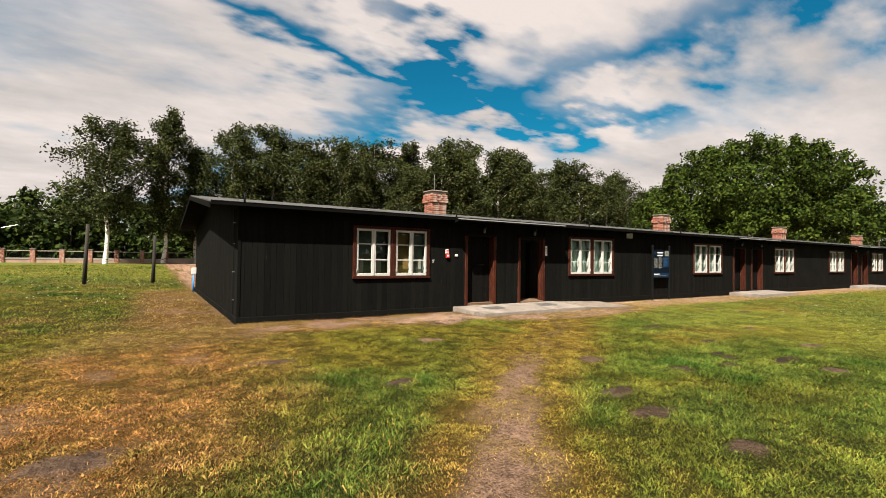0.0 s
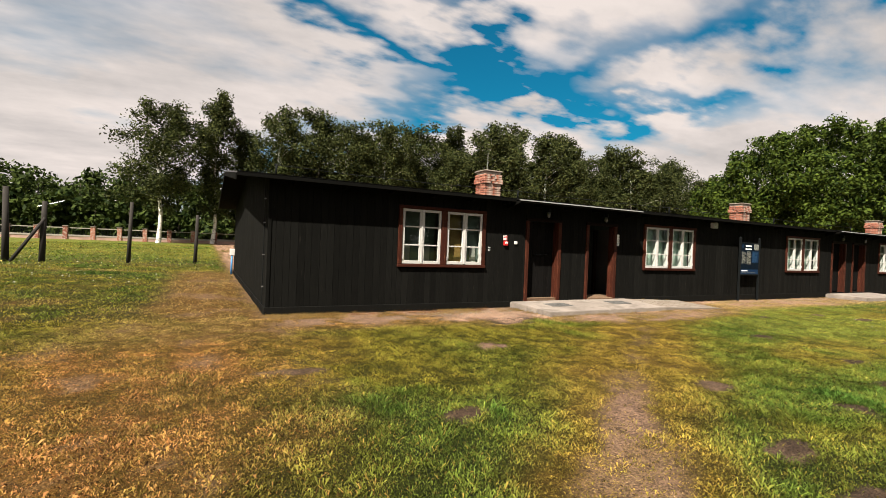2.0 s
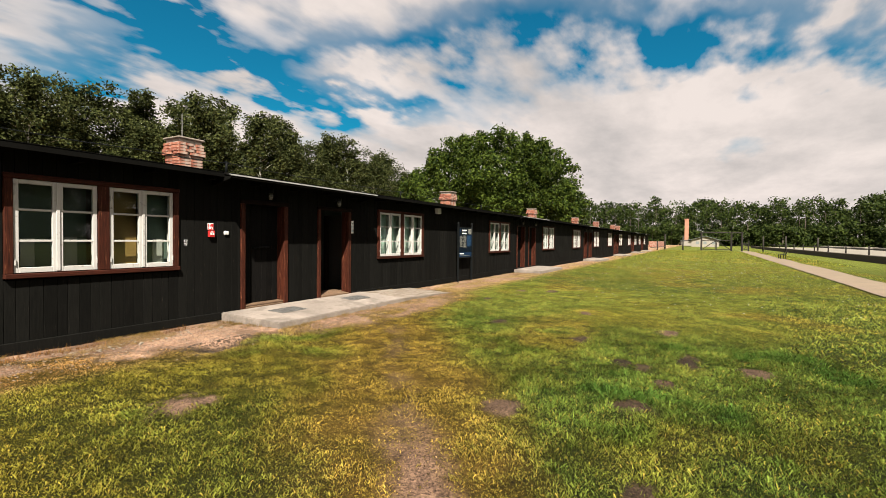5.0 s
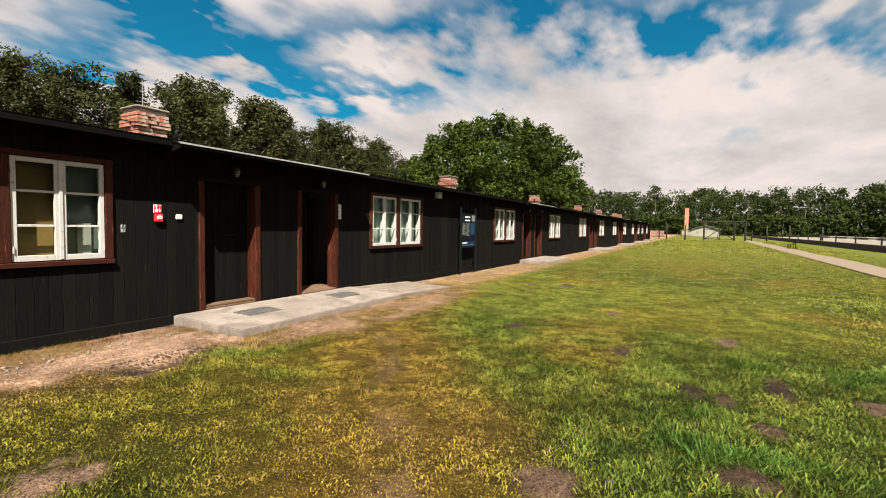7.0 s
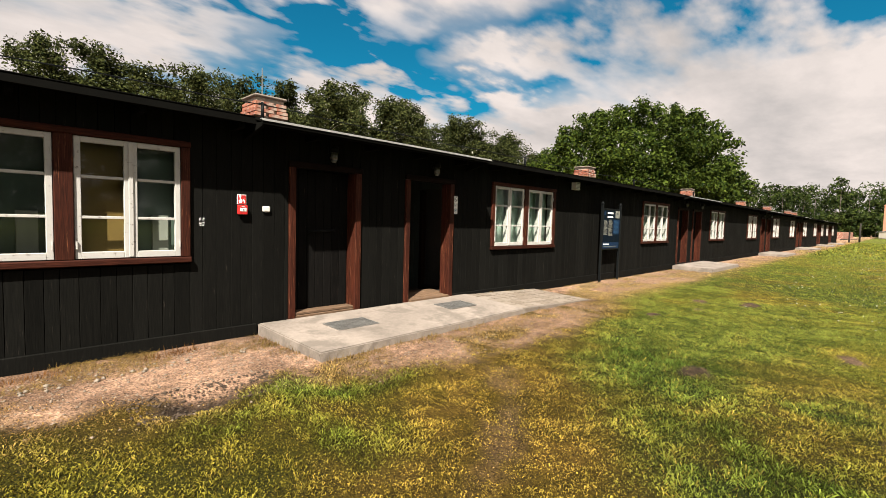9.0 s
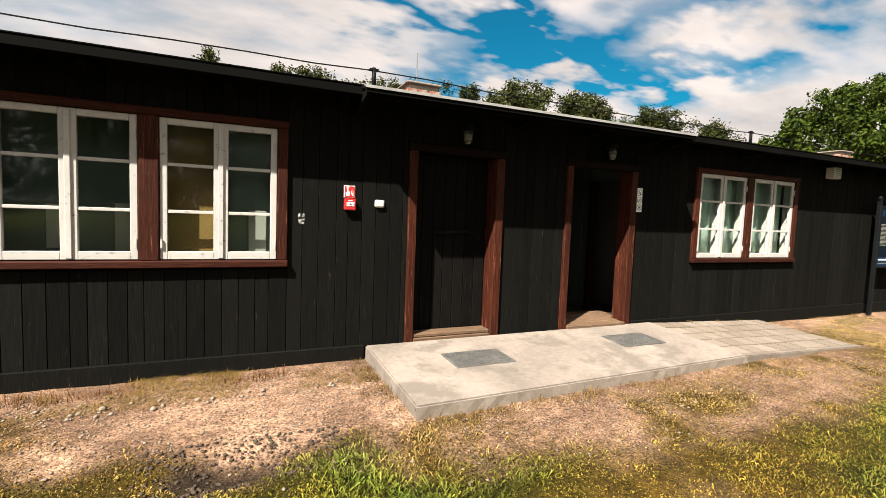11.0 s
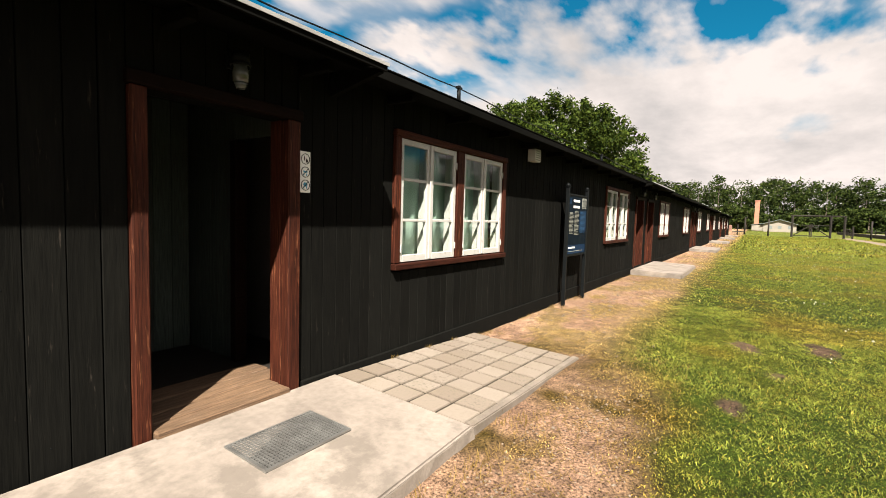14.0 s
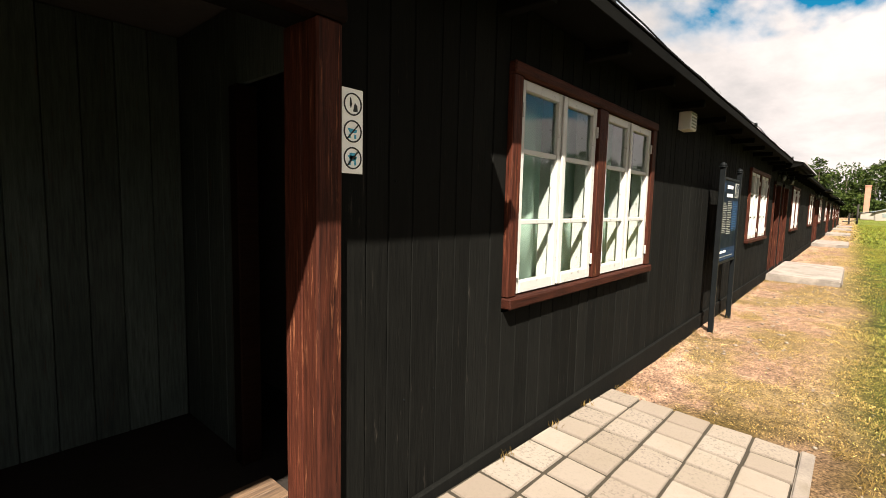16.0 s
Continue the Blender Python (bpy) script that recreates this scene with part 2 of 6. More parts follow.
def glass_material():
    m = bpy.data.materials.new("window_glass")
    m.use_nodes = True
    t = m.node_tree
    t.nodes.clear()
    n = Nodes(t)
    wob = n.noise(n.add("ShaderNodeTexCoord", 3), 2.5, 2.0)
    bump = n.add("ShaderNodeBump", Height=wob, Strength=0.15, Distance=0.01)
    fres = n.add("ShaderNodeFresnel", IOR=1.5, Normal=bump)
    clear = n.add("ShaderNodeBsdfTransparent", Color=(0.86, 0.93, 0.90, 1))
    gloss = n.add("ShaderNodeBsdfGlossy", Color=(1, 1, 1, 1), Roughness=0.015, Normal=bump)
    out = n.add("ShaderNodeMixShader", i0=fres, i1=clear, i2=gloss)
    o = t.nodes.new("ShaderNodeOutputMaterial")
    t.links.new(out, o.inputs[0])
    return m


GLASS = glass_material()


def ground_build(n, co, rnd):
    att = n.add("ShaderNodeAttribute", 0, p_attribute_name="cover")
    f1 = n.noise(co, 9.0, 6.0, 0.7)
    f2 = n.noise(co, 60.0, 4.0, 0.7)
    f3 = n.noise(co, 0.7, 4.0, 0.6)
    k = n.math("MULTIPLY", n.ramp(f1, 0.3, 0.7, 0.5, 1.5), n.ramp(f2, 0.34, 0.66, 0.15, 1.85))
    k = n.math("MULTIPLY", k, n.ramp(f3, 0.3, 0.7, 0.85, 1.15))
    col = n.mix(1.0, att, n.add("ShaderNodeCombineColor", i0=k, i1=k, i2=k), "MULTIPLY")
    h = n.math("ADD", f1, n.math("MULTIPLY", f2, 0.6))
    return col, (h, 0.9, 0.03), None


GROUND = material("meadow_ground", ground_build, 0.95, spec=0.1)


def leaf_material(name, attr=None, dark=None, light=None, trans=0.35):
    m = bpy.data.materials.new(name)
    m.use_nodes = True
    t = m.node_tree
    t.nodes.clear()
    n = Nodes(t)
    rnd = t.nodes.new("ShaderNodeNewGeometry").outputs["Random Per Island"]
    if attr:
        a = n.add("ShaderNodeAttribute", 0, p_attribute_name=attr)
        k = n.ramp(rnd, 0, 1, 0.12, 1.9)
        col = n.mix(1.0, a, n.add("ShaderNodeCombineColor", i0=k, i1=k, i2=k), "MULTIPLY")
    else:
        col = n.mix(rnd, dark, light)
        big = n.noise(n.add("ShaderNodeTexCoord", 3), 0.35, 3.0)
        k = n.ramp(big, 0.3, 0.7, 0.7, 1.25)
        col = n.mix(1.0, col, n.add("ShaderNodeCombineColor", i0=k, i1=k, i2=k), "MULTIPLY")
    d = n.add("ShaderNodeBsdfPrincipled", Base_Color=col, Roughness=0.6)
    d.node.inputs["Specular IOR Level"].default_value = 0.04
    tr = n.add("ShaderNodeBsdfTranslucent", Color=col)
    mixed = n.add("ShaderNodeMixShader", i0=trans, i1=d, i2=tr)
    o = t.nodes.new("ShaderNodeOutputMaterial")
    t.links.new(mixed, o.inputs[0])
    return m


GRASS = leaf_material("grass_blades", attr="tint")
BIRCHLEAF = leaf_material("birch_leaves", dark=c4(0.0065, 0.0115, 0.0034), light=c4(0.0600, 0.0690, 0.0215), trans=0.18)
BEECHLEAF = leaf_material("beech_leaves", dark=c4(0.0060, 0.0150, 0.0030), light=c4(0.0540, 0.0780, 0.0110), trans=0.15)
FARLEAF = leaf_material("wood_leaves", dark=c4(0.0075, 0.0160, 0.0045), light=c4(0.0430, 0.0600, 0.0130), trans=0.15)
RUSTSTEM = leaf_material("rust_stems", dark=c4(0.0900, 0.0400, 0.0120), light=c4(0.2200, 0.1050, 0.0330))
DRYSTEM = leaf_material("dry_stems", dark=c4(0.1100, 0.0720, 0.0210), light=c4(0.2500, 0.1700, 0.0600))


def birch_bark(n, co, rnd):
    s = n.noise(n.mapping(co, (1.2, 1.2, 4)), 2.2, 5.0, 0.65)
    col = n.mix(n.ramp(s, 0.52, 0.60), c4(0.62, 0.60, 0.55), c4(0.04, 0.035, 0.03))
    return col, (s, 0.5, 0.02), None


BIRCHBARK = material("birch_bark", birch_bark, 0.8)
PINKBRICK = plain("pale_pink_brick", c4(0.30, 0.15, 0.10), 0.15, 1.0, 0.9)
BARK = plain("grey_bark", c4(0.09, 0.075, 0.06), 0.3, 3, 0.95, bump=1.0)


# ---- building helpers ----
def box(bm, x0, y0, z0, x1, y1, z1, bevel=0.0):
    vs = [bm.verts.new((x, y, z)) for x in (x0, x1) for y in (y0, y1) for z in (z0, z1)]
    fs = [bm.faces.new([vs[i] for i in q]) for q in ((0, 1, 3, 2), (4, 6, 7, 5), (0, 4, 5, 1), (2, 3, 7, 6), (0, 2, 6, 4), (1, 5, 7, 3))]
    if bevel:
        es = list({e for f in fs for e in f.edges})
        bmesh.ops.bevel(bm, geom=es, offset=bevel, segments=1, affect="EDGES")
    return vs


def prism(bm, ring, y0, y1):
    """A plate whose outline in x and z is ring, from y0 to y1."""
    a = [bm.verts.new((x, y0, z)) for x, z in ring]
    b = [bm.verts.new((x, y1, z)) for x, z in ring]
    k = len(ring)
    bm.faces.new(a), bm.faces.new(b[::-1])
    for i in range(k):
        bm.faces.new((a[i], b[i], b[(i + 1) % k], a[(i + 1) % k]))


def rod(bm, p, q, r0, r1=None, sides=8):
    p, q = Vector(p), Vector(q)
    r1 = r0 if r1 is None else r1
    t = (q - p).to_track_quat("Z", "Y").to_matrix()
    rings = []
    for c, r in ((p, r0), (q, r1)):
        rings.append([bm.verts.new(c + t @ Vector((r * math.cos(2 * math.pi * i / sides), r * math.sin(2 * math.pi * i / sides), 0))) for i in range(sides)])
    for i in range(sides):
        f = bm.faces.new((rings[0][i], rings[0][(i + 1) % sides], rings[1][(i + 1) % sides], rings[1][i]))
        f.smooth = sides > 6
    bm.faces.new(rings[0][::-1]), bm.faces.new(rings[1])


def ring_plate(bm, cx, y, cz, r0, r1, depth, sides=28):
    """A flat ring facing -y."""
    for k in range(sides):
        a, b = 2 * math.pi * k / sides, 2 * math.pi * (k + 1) / sides
        prism(bm, [(cx + r * math.cos(w), cz + r * math.sin(w)) for r, w in ((r0, a), (r1, a), (r1, b), (r0, b))], y, y + depth)


def origin(ob):
    v = Vector((0, 0, 0))
    while ob is not None:
        v = v + ob.location
        ob = ob.parent
    return v


def thing(name, at, label, category, group="", kind=""):
    ob = new(name)
    ob.location = at
    ob.empty_display_size = 0.1
    return tagged(ob, label, category, group, kind)


def finish(bm, mat, off, outward=True):
    me = bpy.data.meshes.new("mesh")
    if outward:
        bmesh.ops.recalc_face_normals(bm, faces=bm.faces[:])
    bmesh.ops.translate(bm, verts=bm.verts[:], vec=-off)
    bm.to_mesh(me)
    bm.free()
    me.materials.append(mat)
    return me


def part(name, bm, mat, parent, label="", outward=True):
    """One mesh, built in world places, under a thing or a part."""
    ob = new(name, finish(bm, mat, origin(parent), outward))
    ob.parent = parent
    return tagged(ob, label)


def solid(name, bm, mat, label="", category="", group="", kind=""):
    """A top-level mesh."""
    me = finish(bm, mat, Vector((0, 0, 0)))
    return tagged(new(name, me), label, category, group, kind)


def mesh_from_arrays(verts, faces, mat, colours=None, attr="tint", smooth=False):
    me = bpy.data.meshes.new("mesh")
    nv, nf, k = len(verts), len(faces), faces.shape[1]
    me.vertices.add(nv)
    me.vertices.foreach_set("co", np.ascontiguousarray(verts, dtype=np.float32).ravel())
    me.loops.add(nf * k)
    me.loops.foreach_set("vertex_index", np.ascontiguousarray(faces, dtype=np.int32).ravel())
    me.polygons.add(nf)
    me.polygons.foreach_set("loop_start", np.arange(0, nf * k, k, dtype=np.int32))
    if colours is not None:
        at = me.attributes.new(attr, "FLOAT_COLOR", "POINT")
        rgba = np.ones((nv, 4), dtype=np.float32)
        rgba[:, :3] = colours
        at.data.foreach_set("color", rgba.ravel())
    me.update(calc_edges=True)
    if smooth:
        me.polygons.foreach_set("use_smooth", np.ones(nf, dtype=bool))
    me.materials.append(mat)
    return me


# ---- ground ----
def lattice(ix, iy, seed):
    h = (ix * 374761393 + iy * 668265263 + seed * 974711) & 0x7FFFFFFF
    h = ((h ^ (h >> 13)) * 1274126177) & 0x7FFFFFFF
    return ((h ^ (h >> 16)) & 0xFFFF) / 65535.0


def value_noise(x, y, seed):
    ix, iy = np.floor(x).astype(np.int64), np.floor(y).astype(np.int64)
    fx, fy = x - ix, y - iy
    fx, fy = fx * fx * (3 - 2 * fx), fy * fy * (3 - 2 * fy)
    a, b = lattice(ix, iy, seed), lattice(ix + 1, iy, seed)
    c, d = lattice(ix, iy + 1, seed), lattice(ix + 1, iy + 1, seed)
    return (a * (1 - fx) + b * fx) * (1 - fy) + (c * (1 - fx) + d * fx) * fy


def fbm(x, y, scale, seed, octaves=4):
    s, amp, tot = 0.0, 1.0, 0.0
    for k in range(octaves):
        s = s + amp * value_noise(x * scale * 2 ** k + 31.7 * k, y * scale * 2 ** k + 11.3 * k, seed + k)
        tot += amp
        amp *= 0.55
    return s / tot


def step(a, b, v):
    u = np.clip((v - a) / (b - a), 0, 1)
    return u * u * (3 - 2 * u)


# bare spots: x, y, half length along x, half width, darkness
SPOTS = [(5.66, 8.62, 0.34, 0.17, 1.0), (5.6, 4.69, 0.22, 0.16, 0.6), (6.25, 3.62, 0.26, 0.17, 0.7), (7.77, 3.94, 0.2, 0.12, 0.9),
         (8.3, 3.22, 0.38, 0.14, 0.9), (7.66, 3.68, 0.16, 0.1, 0.9), (7.11, 3.44, 0.15, 0.1, 0.5), (8.1, 2.55, 0.3, 0.2, 0.5),
         (10.2, 3.6, 0.3, 0.16, 0.55), (8.9, 4.7, 0.25, 0.13, 0.7), (4.16, 7.04, 0.3, 0.18, 0.3), (4.6, 3.4, 0.22, 0.14, 0.7),
         (2.6, 4.95, 0.25, 0.14, 0.6), (1.4, 6.6, 0.4, 0.15, 0.5), (14.9, 6.83, 0.35, 0.18, 0.5), (13.4, 7.3, 0.16, 0.1, 0.5),
         (12.2, 7.65, 0.16, 0.1, 0.6), (14.4, 7.6, 0.25, 0.12, 0.5), (4.2, 2.75, 0.26, 0.16, 0.7), (4.08, 1.86, 0.2, 0.13, 0.7),
         (-0.5, 4.15, 0.3, 0.25, 0.6), (9.6, 6.3, 0.25, 0.13, 0.8), (11.6, 5.2, 0.25, 0.12, 0.5)]
TRACK = [(-1.0, -0.6), (0.6, 1.0), (1.95, 2.25), (3.2, 3.65), (4.3, 4.75), (5.3, 5.5), (6.4, 6.35), (7.4, 7.05), (8.8, 8.2), (10.5, 8.7)]


def track_distance(x, y):
    best = np.full(np.shape(x), 1e9)
    along = np.zeros(np.shape(x))
    for i, ((ax, ay), (bx, by)) in enumerate(zip(TRACK[:-1], TRACK[1:])):
        dx, dy = bx - ax, by - ay
        u = np.clip(((x - ax) * dx + (y - ay) * dy) / (dx * dx + dy * dy), 0, 1)
        d = np.hypot(x - ax - u * dx, y - ay - u * dy)
        along = np.where(d < best, i + u, along)
        best = np.minimum(best, d)
    return best, along


def height(x, y):
    z = 0.09 * step(5.0, 9.3, y) + 0.006 * np.clip(y - 24, 0, 60)
    near = np.exp(-((x - 6) ** 2 + (y - 5) ** 2) / 900)
    z = z + near * (0.05 * (fbm(x, y, 0.45, 3, 3) - 0.5) + 0.03 * (fbm(x, y, 2.3, 8, 3) - 0.5))
    for sx, sy, a, b, k in SPOTS[1:]:
        z = z + 0.035 * np.exp(-((x - sx) / (a * 1.2)) ** 2 - ((y - sy) / (b * 1.4)) ** 2)
    sx, sy, a, b, k = SPOTS[0]
    z = z - 0.09 * np.exp(-((x - sx) / 0.3) ** 2 - ((y - sy) / 0.17) ** 2)
    return z


def cover(x, y):
    """Bare earth and dry grass, each 0 to 1, and darkness of the earth."""
    n1, n2, n3 = fbm(x, y, 0.55, 21), fbm(x, y, 1.9, 33), fbm(x, y, 5.5, 47, 3)
    d, along = track_distance(x, y)
    d = d + (n2 - 0.5) * 0.5
    broad = 0.20 * step(2.6, 1.2, along)
    worn = step(0.40 + broad, 0.10 + broad, d) * step(5.2, 3.6, along) * (0.35 + 0.6 * step(0.38, 0.6, n2)) + step(0.3, 0.1, d) * step(0.45, 0.62, n2) * 0.25
    dry = step(1.0 + 0.3 * step(3.5, 5.0, along), 0.35, d) * 0.92
    # the strip along the wall and the earth before the slab
    edge = 9.0 + (n1 - 0.5) * 0.9
    strip = step(edge - 0.35, edge + 0.35, y) * step(1.2, 1.9, x)
    front = step(1.25, 0.7, np.hypot((x - 9.3) / 3.1, (y - 8.8) / 0.9) + (n2 - 0.5) * 0.5)
    sand = step(0.75, 0.5, np.hypot((x - 5.9) / 2.0, (y - 9.35) / 1.05) + (n2 - 0.5) * 0.45)
    bare = np.maximum.reduce([worn, strip * step(0.42, 0.6, n2 + 0.12 * step(9.7, 10.1, y)), front * step(0.25, 0.55, n2), sand])
    dry = np.maximum.reduce([dry, step(edge - 0.6, edge, y) * step(0.9, 1.8, x), step(1.4, 0.8, np.hypot((x - 9.5) / 3.1, (y - 8.75) / 0.85) + (n2 - 0.5) * 0.5)])
    # the parched ground beside the gable
    g = np.abs((x - (1.5 - 0.42 * (11.0 - y))) * 0.9) + (n1 - 0.5) * 2.6
    left = (0.6 + 0.4 * step(0.36, 0.56, n2)) * step(2.6, 0.6, g) * step(2.0, 4.0, y) * step(23, 19, y) * step(2.6, 1.2, x)
    left = np.maximum(left, step(1.3, 0.5, np.abs(x - 0.6) + (n1 - 0.5) * 1.2) * step(10, 11, y) * step(22.5, 20, y))
    dry = np.maximum(dry, left)
    bare = np.maximum(bare, left * step(0.55, 0.75, n2) * 0.45)
    dark = 0.25 * worn
    for sx, sy, a, b, k in SPOTS:
        k = min(1.0, 0.45 + k * 0.65)
        r = np.hypot((x - sx) / a, (y - sy) / b) + (n3 - 0.5) * 1.5
        bare = np.maximum(bare, step(1.15, 0.6, r))
        dark = np.maximum(dark, k * step(1.35, 0.5, r))
    dry = np.maximum(dry, step(0.56, 0.76, n1) * 0.45 + step(0.64, 0.82, n2) * 0.25)
    return np.clip(bare, 0, 1), np.clip(dry, 0, 1), np.clip(dark, 0, 1), n1, n2, n3


def lerp(a, b, f):
    return a * (1 - f[..., None]) + b * f[..., None]


def warm(x, y, n1):
    """0 where the grass is lush, 1 where it is yellowing."""
    return step(0.36, 0.60, 0.55 * fbm(x, y, 0.28, 64, 3) + 0.45 * n1 + 0.02 - 0.14 * step(5.0, 8.0, x))


def ground_colour(x, y):
    bare, dry, dark, n1, n2, n3 = cover(x, y)
    one = np.ones(np.shape(x) + (3,))
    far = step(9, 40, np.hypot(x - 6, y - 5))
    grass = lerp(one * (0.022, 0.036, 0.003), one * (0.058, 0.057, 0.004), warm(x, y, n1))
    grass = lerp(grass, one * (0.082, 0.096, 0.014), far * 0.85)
    straw = lerp(one * (0.072, 0.045, 0.004), one * (0.118, 0.068, 0.012), step(0.35, 0.65, n3))
    earth = lerp(one * (0.240, 0.152, 0.104), one * (0.135, 0.084, 0.056), step(0.35, 0.65, n2))
    earth = lerp(earth, earth * 1.25, step(12.0, 13.5, x))
    earth = lerp(earth, one * (0.013, 0.009, 0.006), dark * 0.95)
    left = step(3.0, 1.0, x) * step(2.0, 4.0, y)
    straw = lerp(straw, one * (0.145, 0.070, 0.015), left * 0.8)
    # near ground is darkened under grass and straw: painted shade between the blades
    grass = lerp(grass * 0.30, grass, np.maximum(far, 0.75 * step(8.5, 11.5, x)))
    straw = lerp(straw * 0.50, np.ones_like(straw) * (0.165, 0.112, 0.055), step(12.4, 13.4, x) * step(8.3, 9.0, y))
    c = lerp(grass, straw, dry * 0.85)
    return lerp(c, earth, bare), bare, dry, dark, n1, n2, n3


def axis(lo, hi, d, out_lo, out_hi):
    a = list(np.arange(lo, hi + d / 2, d))
    s = d
    while a[-1] < out_hi:
        s *= 1.09
        a.append(a[-1] + s)
    s = d
    while a[0] > out_lo:
        s *= 1.09
        a.insert(0, a[0] - s)
    return np.array(a)


gx, gy = axis(-3.0, 17.0, 0.09, -1800, 1800), axis(0.5, 10.6, 0.09, -1800, 1800)
GX, GY = np.meshgrid(gx, gy, indexing="ij")
GZ = height(GX, GY)
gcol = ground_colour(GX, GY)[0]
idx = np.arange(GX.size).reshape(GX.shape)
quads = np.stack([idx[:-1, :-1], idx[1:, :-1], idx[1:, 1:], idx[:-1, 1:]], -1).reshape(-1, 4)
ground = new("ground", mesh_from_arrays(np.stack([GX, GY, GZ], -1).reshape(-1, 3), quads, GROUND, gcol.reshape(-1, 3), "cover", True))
tagged(ground, "mown meadow with parched patches, bare earth and a trodden track", "ground", kind="structure")


def blades(x0, x1, y0, y1, count, tall, wide, seed):
    """Grass, clover leaflets and dry litter over one field of the plan, thinned where the earth is bare."""
    r = np.random.default_rng(seed)
    x, y = r.uniform(x0, x1, count), r.uniform(y0, y1, count)
    col, bare, dry, dark, n1, n2, n3 = ground_colour(x, y)
    feather = np.minimum.reduce([x - x0, x1 - x, y - y0, y1 - y]) / 0.8
    keep = (r.random(count) < feather) & (r.random(count) > bare * (0.72 + 0.16 * step(8.0, 8.8, y))) & ~((y > 10.2) & (x > 1.5)) & ~((x > 6.75) & (x < 12.75) & (y > 8.75)) & ~((x > 20.9) & (x < 24.6) & (y > 8.95)) & ~((y < -1.35 - 0.018 * (x - 20)) & (y > -3.2 - 0.018 * (x - 20)))
    x, y, dry, dark, n1, n2, n3, bare = (q[keep] for q in (x, y, dry, dark, n1, n2, n3, bare))
    k = len(x)
    z = height(x, y) - 0.003
    lush = 1 - warm(x, y, n1)
    litter = r.random(k) < bare * 0.92
    clump = step(0.30, 0.72, fbm(x, y, 7.0, 91, 3))
    patch = step(0.35, 0.68, fbm(x, y, 2.6, 57, 3))
    short = step(8.5, 11.5, x)
    tussock = step(0.60, 0.74, fbm(x, y, 1.1, 133, 3)) * (1 - short)
    h = tall * r.uniform(0.4, 1.25, k) * (1 - 0.5 * dry) * (0.62 + 0.5 * lush) * (0.6 + 0.8 * clump) * (1 + 0.7 * tussock) * (1 - 0.3 * short)
    h = np.where(litter, tall * r.uniform(0.08, 0.32, k), h)
    lean, a, b = r.uniform(0.3, 1.5, k) * h, r.uniform(0, 2 * np.pi, k), r.uniform(0, np.pi, k)
    lean = np.where(litter, wide * r.uniform(0.8, 4.0, k), lean)
    w = wide * r.uniform(0.55, 1.35, k)
    base = np.stack([x, y, z], -1)
    side = np.stack([np.cos(b) * w, np.sin(b) * w, 0 * w], -1)
    tip = base + np.stack([np.cos(a) * lean, np.sin(a) * lean, h], -1)
    clover = (r.random(k) < 0.35 + 0.35 * (1 - lush))[:, None]
    v = np.where(clover[:, None], np.stack([tip - side, tip + side, base], 1), np.stack([base - side * 0.8, base + side * 0.8, tip], 1)).reshape(-1, 3)
    green = lerp(np.array((0.080, 0.114, 0.019)) * (0.6 + 0.8 * n2[:, None]), np.array((0.158, 0.140, 0.020)) * (0.6 + 0.7 * n2[:, None]), 1 - lush)
    green = lerp(green, np.array((0.126, 0.132, 0.025)) * (0.6 + 0.8 * n2[:, None]), short * 0.6)
    straw = (np.array((0.235, 0.160, 0.032)) + np.array((0.06, -0.018, 0.020)) * step(2.6, 1.0, x)[:, None]) * (0.6 + 0.8 * n3[:, None])
    straw = lerp(straw, np.array((0.26, 0.172, 0.070)) * (0.6 + 0.8 * n3[:, None]), step(7.9, 8.6, y))
    foot = step(8.3, 9.0, y) * step(1.0, 2.0, x)
    dry = np.maximum(dry, foot)
    straw = lerp(straw, np.array((0.27, 0.150, 0.056)) * (0.5 + n3[:, None]), foot * step(7.0, 6.5, x))
    tint = lerp(green, straw, np.clip(dry * r.uniform(0.5, 1.1, k) + (r.random(k) < 0.12) * 0.55, 0, 1))
    tint = tint * ((0.55 + 0.46 * clump + 0.34 * patch) * (1 - short) + (0.98 + 0.3 * clump + 0.25 * patch) * short)[:, None]
    tint = lerp(tint, tint * (0.50, 0.72, 0.7), tussock * (1 - dry))
    pick = r.random(k)
    chip = np.where((pick < 0.30)[:, None], np.array((0.020, 0.013, 0.008)), np.where((pick < 0.70)[:, None], np.array((0.150, 0.094, 0.056)), np.array((0.270, 0.185, 0.090))))
    chip = chip * (1 - 0.75 * dark)[:, None]
    tint = np.where(litter[:, None], chip, tint)
    return v, np.repeat(tint, 3, 0)


fields = [blades(-2.4, 9.4, -0.6, 10.4, 1050000, 0.029, 0.0046, 1), blades(8.6, 17.4, 1.6, 10.4, 560000, 0.027, 0.0040, 2),
          blades(-9.4, 1.8, 2.6, 24.4, 170000, 0.042, 0.009, 3), blades(16.6, 40.4, -4.4, 10.2, 300000, 0.036, 0.0080, 4), blades(8.6, 17.4, -4.4, 2.4, 60000, 0.045, 0.010, 7),
          blades(39.6, 90, -6, 10, 50000, 0.10, 0.035, 5), blades(-14, 1.8, 21.5, 60, 30000, 0.06, 0.03, 6)]
gv, gt = np.concatenate([f[0] for f in fields]), np.concatenate([f[1] for f in fields])
grass = new("grass", mesh_from_arrays(gv, np.arange(len(gv)).reshape(-1, 3), GRASS, gt))
tagged(grass, "short green and straw-yellow meadow grass", "grass", kind="stuff")

# ---- the barrack: walls, roof ----
WX0, WX1, WY, WB = 1.53, 82.4, 10.27, 20.6     # ends, front face, back face
